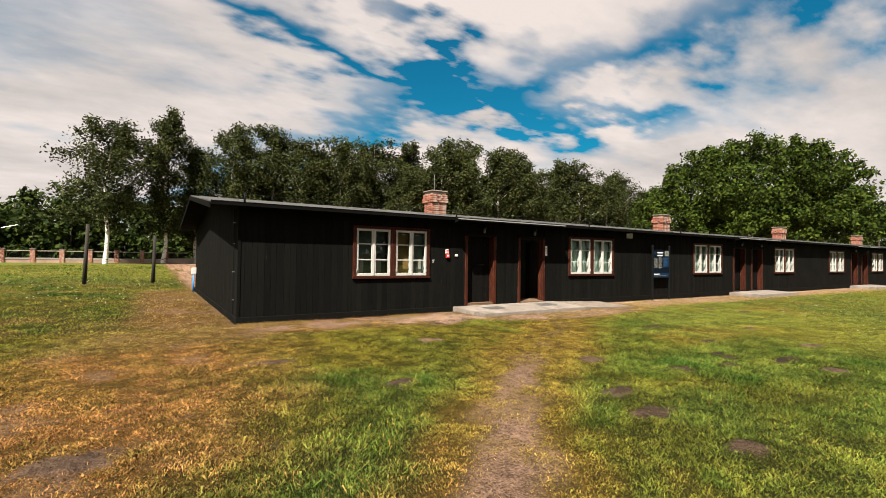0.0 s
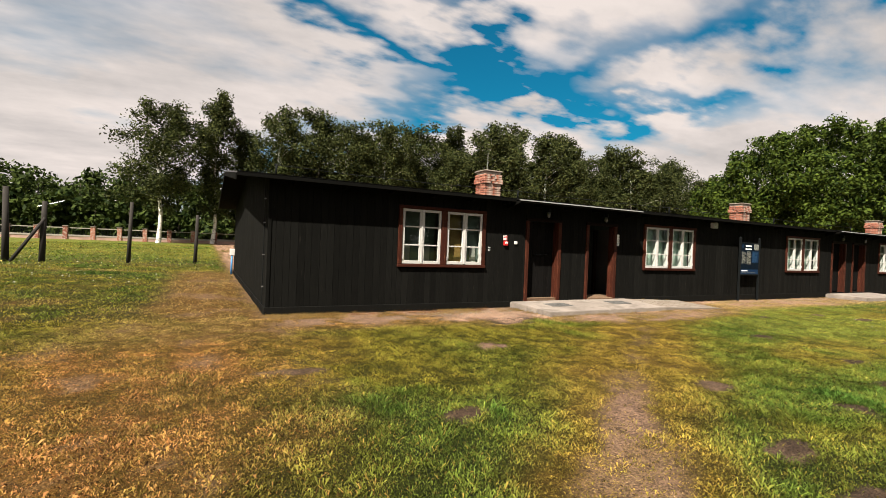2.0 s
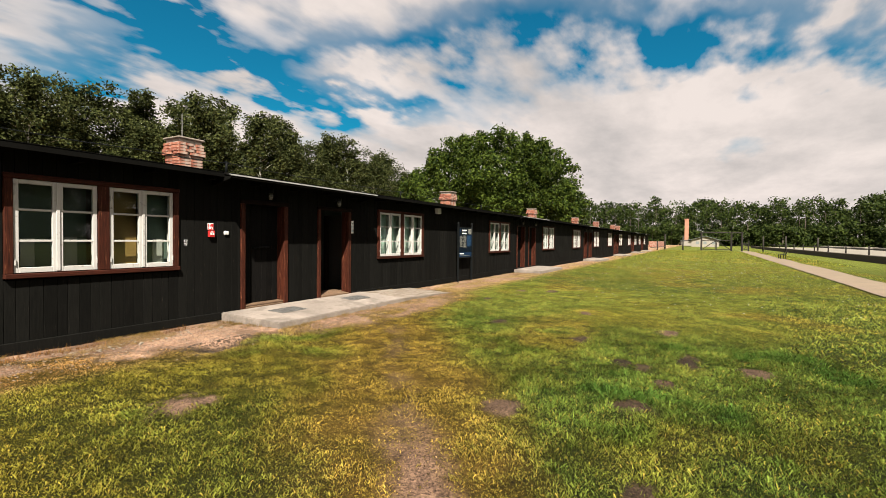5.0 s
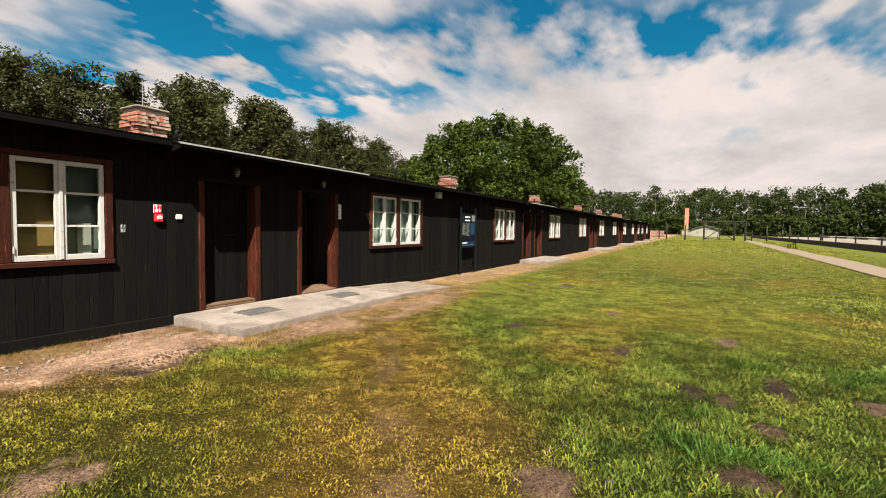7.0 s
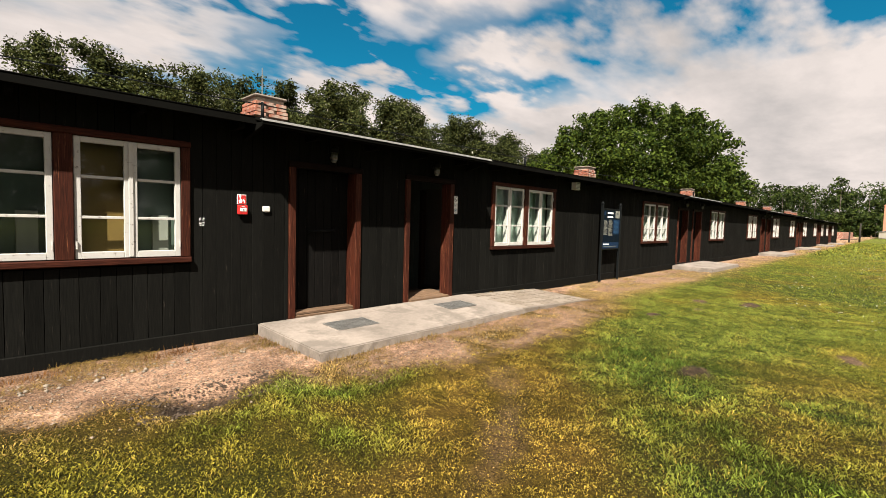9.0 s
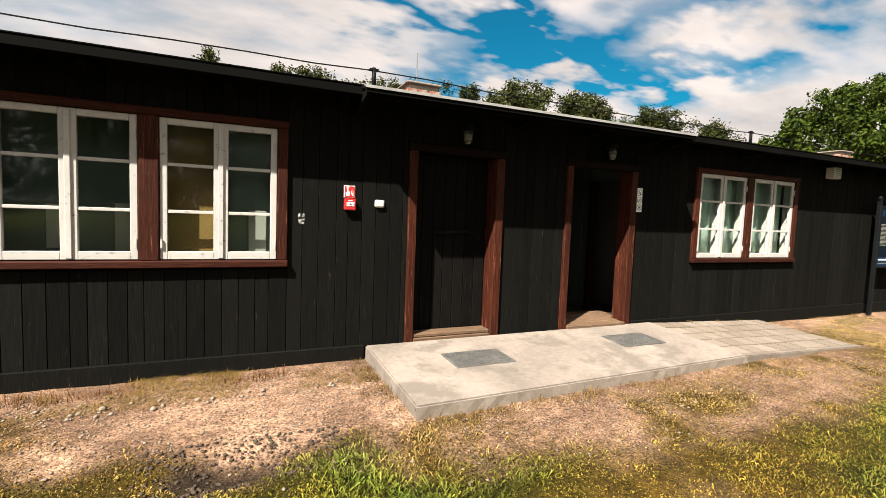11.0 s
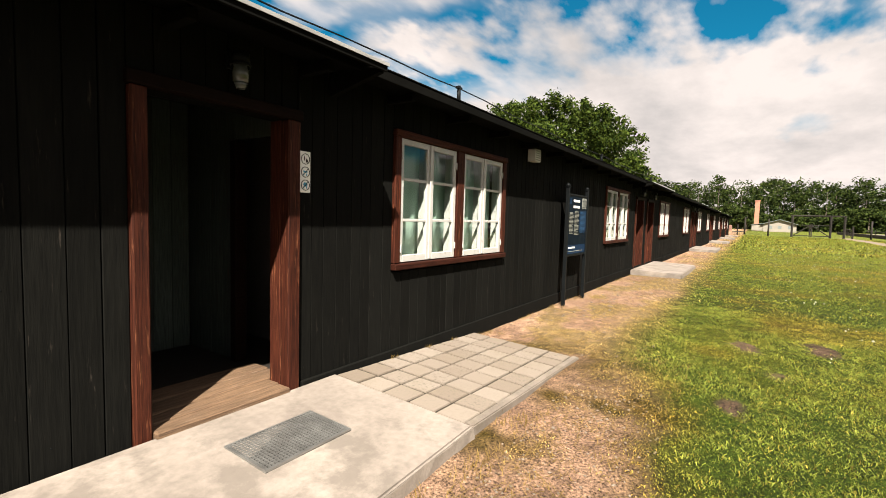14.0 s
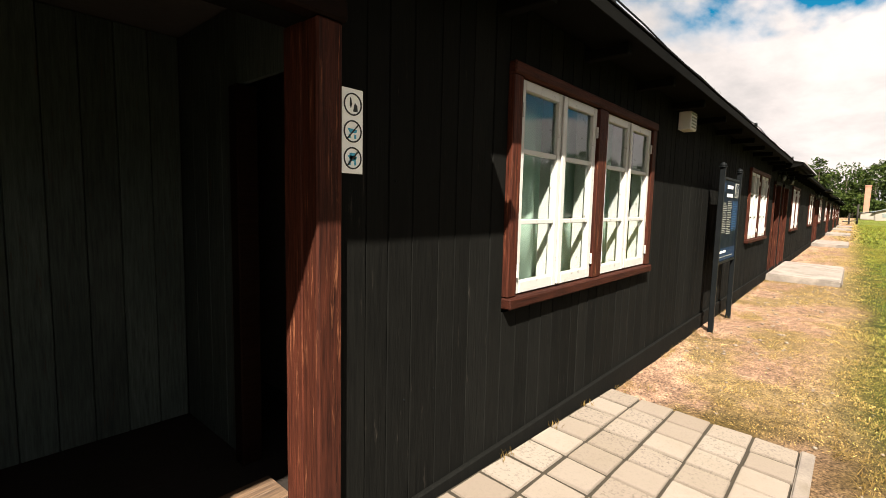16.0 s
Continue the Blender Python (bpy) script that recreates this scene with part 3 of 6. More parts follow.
EAVE_Y, EAVE_Z, RIDGE_Y, RIDGE_Z = 9.95, 2.57, 15.43, 3.26
WIN_Z0, WIN_Z1 = 1.06, 2.19
WINDOWS = [(4.09, 6.00), (11.28, 13.32), (18.40, 20.40), (25.35, 27.40), (31.95, 33.95), (38.6, 40.7), (45.0, 47.0), (51.5, 53.6), (58.3, 60.4), (64.2, 66.2), (69.0, 71.0), (75.4, 77.4)]
DOORS = [(7.29, 8.17), (9.18, 10.06), (21.5, 22.4), (23.1, 24.0), (35.2, 36.1), (36.9, 37.8), (48.3, 49.2), (50.0, 50.9), (61.2, 62.1), (62.8, 63.6), (72.0, 72.9), (73.6, 74.5)]
DOOR_Z1 = 2.12
FLOOR_Z = 0.26
OPEN = sorted([(a, b, WIN_Z0, WIN_Z1) for a, b in WINDOWS] + [(a, b, 0.0, DOOR_Z1) for a, b in DOORS])


def roof_z(y):
    return EAVE_Z + (RIDGE_Z - EAVE_Z) * (y - EAVE_Y) / (RIDGE_Y - EAVE_Y) if y < RIDGE_Y else RIDGE_Z - (RIDGE_Z - EAVE_Z) * (y - RIDGE_Y) / (RIDGE_Y - EAVE_Y)


bm = bmesh.new()
cuts = [WX0 + 0.03]
top_z = roof_z(WY + 0.05) - 0.07
for a, b, z0, z1 in OPEN:
    a, b = a - 0.02, b + 0.02
    box(bm, cuts[-1], WY + 0.027, -0.1, a, WY + 0.15, top_z)
    box(bm, a, WY + 0.027, z1, b, WY + 0.15, top_z)
    if z0 > 0:
        box(bm, a, WY + 0.027, -0.1, b, WY + 0.15, z0)
    cuts.append(b)
box(bm, cuts[-1], WY + 0.027, -0.1, WX1, WY + 0.15, top_z)
wall_front = solid("wall_south", bm, TAR, "long black tarred board wall of the barrack", "wall", kind="structure")

bm = bmesh.new()
ring = [(WY + 0.16, -0.1), (WB, -0.1), (WB, roof_z(WB) - 0.06), (RIDGE_Y, RIDGE_Z - 0.06), (WY + 0.16, roof_z(WY + 0.16) - 0.06)]
va = [bm.verts.new((WX0 + 0.027, y, z)) for y, z in ring]
vb = [bm.verts.new((WX0 + 0.15, y, z)) for y, z in ring]
bm.faces.new(va[::-1]), bm.faces.new(vb)
for i in range(5):
    bm.faces.new((va[i], va[(i + 1) % 5], vb[(i + 1) % 5], vb[i]))
wall_gable = solid("wall_west", bm, TAR, "black board gable wall of the barrack", "wall", kind="structure")
bm = bmesh.new()
ring = [(WY + 0.15, -0.1), (WB, -0.1), (WB, roof_z(WB) - 0.06), (RIDGE_Y, RIDGE_Z - 0.06), (WY + 0.15, roof_z(WY + 0.15) - 0.06)]
va = [bm.verts.new((WX1 - 0.15, y, z)) for y, z in ring]
vb = [bm.verts.new((WX1, y, z)) for y, z in ring]
bm.faces.new(va[::-1]), bm.faces.new(vb)
for i in range(5):
    bm.faces.new((va[i], va[(i + 1) % 5], vb[(i + 1) % 5], vb[i]))
solid("wall_east", bm, TAR, "black board gable at the far end", "wall", kind="structure")
bm = bmesh.new()
box(bm, WX0 + 0.16, WB - 0.14, -0.1, WX1 - 0.16, WB, roof_z(WB) - 0.07)
solid("wall_north", bm, TAR, "black board rear wall of the barrack", "wall", kind="structure")
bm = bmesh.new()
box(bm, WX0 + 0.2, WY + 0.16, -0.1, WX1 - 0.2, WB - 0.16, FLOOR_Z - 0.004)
solid("floor", bm, FLOORWOOD, "wooden floor inside the barrack, coloured near black for indoor shade", "floor", kind="structure")
bm = bmesh.new()
box(bm, WX0 + 0.2, WY + 0.16, 2.42, WX1 - 0.2, WB - 0.16, 2.47)
solid("ceiling", bm, DARKROOM, "dim board ceiling inside the barrack", "ceiling", kind="structure")

# the roof: two felt slopes, with boards under the eaves
RX0, RX1 = 0.97, 82.9


def slope(bm, y0, z0, y1, z1, thick, x0=RX0, x1=RX1):
    vs = []
    for x in (x0, x1):
        for y, z in ((y0, z0), (y1, z1)):
            vs += [bm.verts.new((x, y, z)), bm.verts.new((x, y, z - thick))]
    for q in ((0, 2, 3, 1), (4, 5, 7, 6), (0, 4, 6, 2), (1, 3, 7, 5), (0, 1, 5, 4), (2, 6, 7, 3)):
        bm.faces.new([vs[i] for i in q])


roof = thing("roof", (40, RIDGE_Y, RIDGE_Z), "low-pitched barrack roof of grey roofing felt", "roof", kind="structure")
for name, ya in (("roof_slope", EAVE_Y), ("roof_slope", 2 * RIDGE_Y - EAVE_Y)):
    bm = bmesh.new()
    slope(bm, ya, EAVE_Z, RIDGE_Y + (-0.002 if ya < RIDGE_Y else 0.002), RIDGE_Z, 0.025)
    part(name, bm, FELT, roof)
    bm = bmesh.new()
    slope(bm, ya + (0.01 if ya < RIDGE_Y else -0.01), EAVE_Z - 0.028, RIDGE_Y + (-0.004 if ya < RIDGE_Y else 0.004), RIDGE_Z - 0.028, 0.03)
    part("roof_boarding", bm, SOFFIT, roof)
for x0 in (RX0 - 0.02, RX1):
    bm = bmesh.new()
    for ya in (EAVE_Y, 2 * RIDGE_Y - EAVE_Y):
        slope(bm, ya, EAVE_Z - 0.03, RIDGE_Y, RIDGE_Z - 0.03, 0.11, x0, x0 + 0.02)
    part("bargeboard", bm, SOFFIT, roof)
bm = bmesh.new()
box(bm, RX0, EAVE_Y - 0.018, EAVE_Z - 0.075, RX1, EAVE_Y - 0.002, EAVE_Z - 0.004, 0.004)
part("eaves_board", bm, SOFFIT, roof)
bm = bmesh.new()
box(bm, RX0, EAVE_Y - 0.024, EAVE_Z + 0.002, RX1, EAVE_Y + 0.05, EAVE_Z + 0.010)
part("drip_edge", bm, SOFFIT, roof)
# rafter tails under the eaves
x = 1.9
while x < 45:
    bm = bmesh.new()
    box(bm, x, EAVE_Y + 0.05, EAVE_Z - 0.125, x + 0.06, WY + 0.02, EAVE_Z - 0.062, 0.006)
    part("rafter_tail", bm, SOFFIT, roof)
    x += 0.92
# felt lap seams up the slope
for k in range(26):
    bm = bmesh.new()
    xs = 1.9 + 3.1 * k
    slope(bm, EAVE_Y + 0.01, EAVE_Z + 0.012, RIDGE_Y - 0.01, RIDGE_Z + 0.010, 0.016, xs, xs + 0.06)
    part("felt_seam", bm, FELT, roof)


# canopies: the roof runs out a little further above the doors
def canopy(x0, x1):
    c = thing("door_canopy", ((x0 + x1) / 2, WY, 2.5), "black boarded roof strip over the doors with a zinc edge", "canopy", "canopies over the doors")
    bm = bmesh.new()
    slope(bm, 9.775, 2.53, EAVE_Y + 0.06, EAVE_Z + 0.022, 0.022, x0, x1)
    part("canopy_boards", bm, SOFFIT, c)
    bm = bmesh.new()
    box(bm, x0 - 0.004, 9.755, 2.478, x1 + 0.004, 9.773, 2.528, 0.003)
    part("fascia", bm, SOFFIT, c)
    bm = bmesh.new()
    box(bm, x0 - 0.01, 9.746, 2.531, x1 + 0.01, 9.79, 2.537)
    box(bm, x0 - 0.01, 9.744, 2.514, x1 + 0.01, 9.750, 2.5305)
    part("drip_edge", bm, DRIP, c, "folded zinc drip edge")
    for xb in (x0 + 0.01, x1 - 0.05):
        bm = bmesh.new()
        vs = [bm.verts.new((xb + dx, y, z)) for dx in (0, 0.04) for y, z in ((9.78, 2.505), (WY - 0.004, 2.535), (WY - 0.004, 2.36), (9.78, 2.47))]
        bm.faces.new(vs[:4]), bm.faces.new(vs[4:][::-1])
        for i in range(4):
            bm.faces.new((vs[i], vs[4 + i], vs[4 + (i + 1) % 4], vs[(i + 1) % 4]))
        part("side_bracket", bm, SOFFIT, c)


for x0, x1 in ((6.64, 10.5), (20.9, 24.7), (34.6, 38.3), (47.7, 51.3), (60.7, 64.0), (71.4, 75.0)):
    canopy(x0, x1)


# ---- chimneys ----
def brick_mesh(l, w, h):
    bm = bmesh.new()
    box(bm, -l / 2, -w / 2, 0, l / 2, w / 2, h, 0.006)
    return finish(bm, BRICK, Vector((0, 0, 0)))


BRICK_L = brick_mesh(0.25, 0.12, 0.065)
BRICK_R = random.Random(5)


def chimney(cx, cy, top, wide, deep, antenna=False):
    z0 = roof_z(cy) - 0.15
    c = thing("chimney", (cx, cy, z0), "short square chimney of old red bricks with a mortar cap", "chimney", "barrack chimneys")
    bm = bmesh.new()
    box(bm, cx - wide / 2 + 0.02, cy - deep / 2 + 0.02, z0, cx + wide / 2 - 0.02, cy + deep / 2 - 0.02, top - 0.05)
    part("core", bm, MORTAR, c, "pale mortar")
    rows = int((top - 0.06 - z0) / 0.077)
    for k in range(rows):
        z = z0 + k * 0.077
        out = 0.05 if rows - 4 <= k < rows - 2 else (0.025 if k >= rows - 2 else 0.0)
        for axis_x in (True, False):
            length = (wide if axis_x else deep) + 2 * out
            n = max(2, round(length / 0.26))
            pitch = length / n
            for s in (-1, 1):
                if not axis_x and s > 0 and k < rows - 4:
                    continue
                if axis_x and s > 0:
                    continue
                for i in range(n):
                    off = -length / 2 + (i + 0.5) * pitch + (pitch * 0.25 if k % 2 else -pitch * 0.25) * (0 if i in (0, n - 1) else 1)
                    ob = new("brick", BRICK_L)
                    ob.parent = c
                    j = BRICK_R.uniform(-0.004, 0.004)
                    if axis_x:
                        ob.location = (off, s * (deep / 2 + out - 0.06) + j, z - z0)
                        ob.scale = (pitch * 0.95 / 0.25, 1, 1)
                    else:
                        ob.location = (s * (wide / 2 + out - 0.06) + j, off, z - z0)
                        ob.rotation_euler = (0, 0, math.pi / 2)
                        ob.scale = (pitch * 0.95 / 0.25, 1, 1)
    bm = bmesh.new()
    box(bm, cx - wide / 2 - 0.04, cy - deep / 2 - 0.04, top - 0.055, cx + wide / 2 + 0.04, cy + deep / 2 + 0.04, top, 0.02)
    part("cap", bm, ROUGHCON, c, "weathered mortar cap")
    if antenna:
        bm = bmesh.new()
        rod(bm, (cx - 0.05, cy, top - 0.2), (cx - 0.05, cy, top + 0.62), 0.014, 0.009, 6)
        part("lightning_rod", bm, METAL, c, "thin steel lightning rod")


for cx, cy in ((8.87, 14.6), (22.97, 14.6), (36.7, 14.6), (52.0, 14.8), (62.5, 14.6), (76.0, 14.7), (83.0 - 2, 14.7)):
    chimney(cx, cy, 3.98, 0.62, 0.60, cx < 10)


# ---- windows ----
def casement(parent, x0, x1, z0, z1, y):
    bm = bmesh.new()
    s, d = 0.052, 0.042
    for a, b, c, e in ((x0, x0 + s, z0, z1), (x1 - s, x1, z0, z1), (x0 + s, x1 - s, z0, z0 + s + 0.012), (x0 + s, x1 - s, z1 - s, z1)):
        box(bm, a, y, c, b, y + d, e, 0.004)
    hh = z1 - z0
    for k in (1, 2):
        z = z0 + 0.012 + hh * k / 3
        box(bm, x0 + s, y + 0.006, z - 0.013, x1 - s, y + d - 0.006, z + 0.013, 0.003)
    leaf = part("casement", bm, WHITE, parent)
    for k in range(3):
        a = z0 + (s if k == 0 else hh * k / 3 + 0.012)
        b = z0 + (hh - s if k == 2 else hh * (k + 1) / 3 + 0.012)
        bm = bmesh.new()
        bm.faces.new([bm.verts.new((px_, y + 0.022, pz_)) for px_, pz_ in ((x0 + s - 0.004, a), (x1 - s + 0.004, a), (x1 - s + 0.004, b), (x0 + s - 0.004, b))])
        pane = part("pane", bm, GLASS, leaf, outward=False)
        pane.visible_shadow = False
    return leaf


def window(k, x0, x1):
    w = thing("window_%d" % k, ((x0 + x1) / 2, WY, WIN_Z0), "white-painted double casement window in a red-brown wooden frame", "window", "barrack windows", "structure")
    mid = (x0 + x1) / 2 - 0.0
    t = 0.085
    y0, y1 = WY - 0.032, WY + 0.13
    for a, b, name in ((x0 - t, x0, "jamb"), (x1, x1 + t, "jamb"), (mid - 0.07, mid + 0.07, "mullion")):
        bm = bmesh.new()
        box(bm, a, y0, WIN_Z0 - 0.004, b, y1, WIN_Z1 + 0.002, 0.006)
        part(name, bm, BROWN, w)
    bm = bmesh.new()
    box(bm, x0 - t - 0.006, y0 - 0.01, WIN_Z1 + 0.003, x1 + t + 0.006, y1, WIN_Z1 + 0.065, 0.008)
    part("head", bm, BROWNX, w)
    bm = bmesh.new()
    vs = box(bm, x0 - t - 0.006, WY - 0.055, WIN_Z0 - 0.065, x1 + t + 0.006, y1, WIN_Z0 - 0.006, 0.008)
    part("sill", bm, BROWNX, w)
    for a, b in ((x0 + 0.004, mid - 0.074), (mid + 0.074, x1 - 0.004)):
        c = (a + b) / 2
        casement(w, a, c - 0.003, WIN_Z0 + 0.002, WIN_Z1 - 0.002, WY - 0.012)
        casement(w, c + 0.003, b, WIN_Z0 + 0.002, WIN_Z1 - 0.002, WY - 0.012)
        bm = bmesh.new()
        box(bm, c - 0.02, WY - 0.026, WIN_Z0 + 0.01, c + 0.02, WY - 0.013, WIN_Z1 - 0.01, 0.004)
        part("meeting_strip", bm, WHITE, w)
        for hx in (a + 0.012, b - 0.012):
            for hz in (WIN_Z0 + 0.13, WIN_Z1 - 0.16):
                bm = bmesh.new()
                rod(bm, (hx, WY - 0.022, hz - 0.035), (hx, WY - 0.022, hz + 0.035), 0.008, sides=6)
                part("hinge", bm, WHITE, w)
        # white boards between the outer and the inner window
        for q0, q1 in ((a - 0.003, a + 0.014), (c - 0.012, c + 0.012), (b - 0.014, b + 0.003)):
            bm = bmesh.new()
            box(bm, q0, WY + 0.034, WIN_Z0 + 0.012, q1, WY + 0.125, WIN_Z1 - 0.004, 0.003)
            part("lining", bm, WHITE, w)
        bm = bmesh.new()
        box(bm, a - 0.003, WY + 0.034, WIN_Z0 - 0.004, b + 0.003, WY + 0.125, WIN_Z0 + 0.010)
        part("inner_sill", bm, WHITE, w)
    return w


w1 = window(1, *WINDOWS[0])
w2 = window(2, *WINDOWS[1])
for k, (a, b) in enumerate(WINDOWS[2:], 3):
    wn = copy_thing(w2, Matrix.Translation(((a + b) / 2, WY, WIN_Z0)))
    wn.name = "window_%d" % k


def curtain(x0, x1, y, z0, z1, seed):
    r = random.Random(seed)
    n = 70
    bm = bmesh.new()
    rows = []
    for z in (z0, z1):
        rows.append([bm.verts.new((x0 + (x1 - x0) * i / n, y + 0.022 * math.sin(i * 0.85 + 0.6 * math.sin(i * 0.31 + seed)), z)) for i in range(n + 1)])
    for i in range(n):
        f = bm.faces.new((rows[0][i], rows[0][i + 1], rows[1][i + 1], rows[1][i]))
        f.smooth = True
    back = bmesh.ops.extrude_face_region(bm, geom=bm.faces[:])
    bmesh.ops.translate(bm, verts=[v for v in back["geom"] if isinstance(v, bmesh.types.BMVert)], vec=(0, 0.004, 0))
    return solid("curtain", bm, CURTAIN, "pale mint curtain hanging in folds behind the window", "curtain", "window curtains")


for k, (a, b) in enumerate(WINDOWS[1:8]):
    curtain(a + 0.02, b - 0.02, WY + 0.155, WIN_Z0 - 0.05, WIN_Z1 + 0.08, k)


def plate(name, x0, x1, y, z0, z1, mat, label, category):
    bm = bmesh.new()
    box(bm, x0, y, z0, x1, y + 0.02, z1, 0.004)
    return solid(name, bm, mat, label, category)


plate("display_panel", 3.7, 5.02, WY + 0.40, FLOOR_Z, 2.41, DEEPGREEN, "dark green display panel standing inside the window", "panel")
plate("display_panel", 5.10, 5.545, WY + 0.135, FLOOR_Z, 2.41, OCHRE, "ochre display panel standing inside the window", "panel")
plate("display_panel", 5.56, 6.9, WY + 0.16, FLOOR_Z, 2.41, DEEPGREEN, "dark green display panel standing inside the window", "panel")
plate("notice_sheet", 4.74, 4.90, WY + 0.37, 1.10, 1.50, PAPER, "pale paper sheet on the green panel", "notice")
plate("notice_sheet", 4.28, 4.43, WY + 0.37, 1.12, 1.48, PAPER, "pale paper sheet on the green panel", "notice")
plate("notice_sheet", 5.77, 5.92, WY + 0.135, 1.09, 1.48, PAPER, "pale paper sheet on the green panel", "notice")
for a, b in ((3.45, 3.5), (6.98, 7.03), (10.75, 10.8), (14.2, 14.25), (17.4, 17.45), (28.5, 28.55)):
    bm = bmesh.new()
    box(bm, a, WY + 0.17, FLOOR_Z, b, 14.0, 2.418)
    solid("wall_inner", bm, DARKROOM, "dim inner partition wall", "wall", kind="structure")
bm = bmesh.new()
box(bm, WX0 + 0.2, 14.02, FLOOR_Z, WX1 - 0.2, 14.1, 2.418)
solid("wall_inner", bm, DARKROOM, "dim inner partition wall", "wall", kind="structure")


# ---- doors ----
def door_frame(name, x0, x1, label):
    d = thing(name, ((x0 + x1) / 2, WY, 0.24), label, "door", kind="structure")
    for a, b in ((x0 - 0.085, x0), (x1, x1 + 0.10)):
        bm = bmesh.new()
        box(bm, a, WY - 0.035, 0.2, b, WY + 0.06, DOOR_Z1, 0.008)
        part("jamb", bm, BROWN, d, "red-brown timber jamb with flaking paint")
        bm = bmesh.new()
        box(bm, a + (0.012 if a < x0 else 0.0), WY + 0.062, 0.2, b - (0.0 if a < x0 else 0.012), WY + 0.17, DOOR_Z1, 0.004)
        part("jamb_lining", bm, BROWN, d)
    bm = bmesh.new()
    box(bm, x0 - 0.10, WY - 0.045, DOOR_Z1 + 0.002, x1 + 0.115, WY + 0.17, DOOR_Z1 + 0.075, 0.008)
    part("lintel", bm, SHADEBROWN, d)
    return d


def door_leaf(d, x0, x1, y):
    n = 7
    w = (x1 - x0) / n
    for i in range(n):
        bm = bmesh.new()
        box(bm, x0 + i * w + 0.002, y, 0.30, x0 + (i + 1) * w - 0.002, y + 0.03, DOOR_Z1 - 0.005, 0.005)
        part("board", bm, DOORWOOD, d)
    bm = bmesh.new()
    box(bm, x0 - 0.02, y + 0.031, 0.28, x1 + 0.02, y + 0.05, DOOR_Z1)
    part("backing", bm, DOORWOOD, d)


da = door_frame("door_1", 7.29, 8.17, "closed black plank door in red-brown jambs")
door_leaf(da, 7.295, 8.165, WY + 0.16)
bm = bmesh.new()
box(bm, 7.295, WY - 0.03, 0.20, 8.165, WY + 0.0, 0.262, 0.008)
box(bm, 7.295, WY - 0.02, 0.263, 8.165, WY + 0.155, 0.30, 0.008)
part("threshold", bm, OLDWOOD, da, "worn grey wooden threshold")
bm = bmesh.new()
rod(bm, (7.55, WY + 0.12, 1.32), (7.95, WY + 0.12, 1.34), 0.014)
rod(bm, (7.57, WY + 0.12, 1.32), (7.57, WY + 0.16, 1.32), 0.01)
rod(bm, (7.93, WY + 0.12, 1.34), (7.93, WY + 0.16, 1.34), 0.01)
part("handle", bm, BLACKMETAL, da, "iron bar handle")
db = door_frame("door_2", 9.18, 10.06, "open doorway in red-brown jambs leading into a dark lobby")
bm = bmesh.new()
for k, (y0, y1) in enumerate(((WY - 0.07, WY + 0.05), (WY + 0.054, WY + 0.18), (WY + 0.184, WY + 0.36), (WY + 0.364, WY + 0.56))):
    box(bm, 9.185, y0, 0.205, 10.055 if k < 2 else 10.19, y1, 0.275 + 0.006 * k, 0.008)
part("threshold", bm, OLDWOOD, db, "worn plank threshold")
for k, (a, b) in enumerate(DOORS[2:], 3):
    d = door_frame("door_%d" % k, a, b, "dark plank door in red-brown jambs")
    door_leaf(d, a + 0.005, b - 0.005, WY + 0.16)

# the lobby behind the open doorway
def board_wall(name, x0, x1, y, mat, label, width=0.155):
    w = thing(name, ((x0 + x1) / 2, y, FLOOR_Z), label, "wall", kind="structure")
    n = round((x1 - x0) / width)
    s = (x1 - x0) / n
    for i in range(n):
        bm = bmesh.new()
        box(bm, x0 + i * s + 0.0015, y, FLOOR_Z, x0 + (i + 1) * s - 0.0015, y + 0.02, 2.415, 0.003)
        part("board", bm, mat, w)


board_wall("wall_lobby_back", 8.55, 10.20, 11.80, GREYGREEN, "grey-green board wall of the lobby")
lob = thing("wall_lobby_side", (10.22, 11.4, FLOOR_Z), "grey-green board side wall of the lobby", "wall", kind="structure")
for i in range(4):
    bm = bmesh.new()
    box(bm, 10.202, 11.10 + 0.175 * i + 0.0015, FLOOR_Z, 10.225, 11.10 + 0.175 * (i + 1) - 0.0015, 2.415, 0.003)
    part("board", bm, GREYGREEN, lob)
bm = bmesh.new()
box(bm, 10.16, 11.02, FLOOR_Z, 10.26, 11.098, 2.05, 0.006)
part("jamb", bm, SHADEBROWN, lob, "brown jamb of the inner opening, its shade put into the colour")
bm = bmesh.new()
box(bm, 10.202, WY + 0.18, 2.06, 10.225, 11.098, 2.415)
part("header", bm, GREYGREEN, lob)
bm = bmesh.new()
box(bm, 8.5, WY + 0.17, FLOOR_Z, 8.548, 11.82, 2.415)
solid("wall_lobby_west", bm, GREYGREEN, "grey-green board side wall of the lobby", "wall", kind="structure")

# ---- slabs before the doors ----
def ramp_block(bm, x0, x1, y0, y1, zf0, zf1, zb0, zb1, bottom, bevel=0.02, skew=0.0):
    """A block with a sloping top: front heights at x0 and x1, back heights at x0 and x1."""
    tops = [(x0, y0, zf0), (x1, y0 + skew, zf1), (x1, y1, zb1), (x0, y1, zb0)]
    a = [bm.verts.new(p) for p in tops]
    b = [bm.verts.new((x, y, bottom)) for x, y, z in tops]
    ft = bm.faces.new(a)
    bm.faces.new(b[::-1])
    for i in range(4):
        bm.faces.new((a[i], b[i], b[(i + 1) % 4], a[(i + 1) % 4]))
    if bevel:
        bmesh.ops.bevel(bm, geom=list(ft.edges), offset=bevel, segments=2, affect="EDGES")


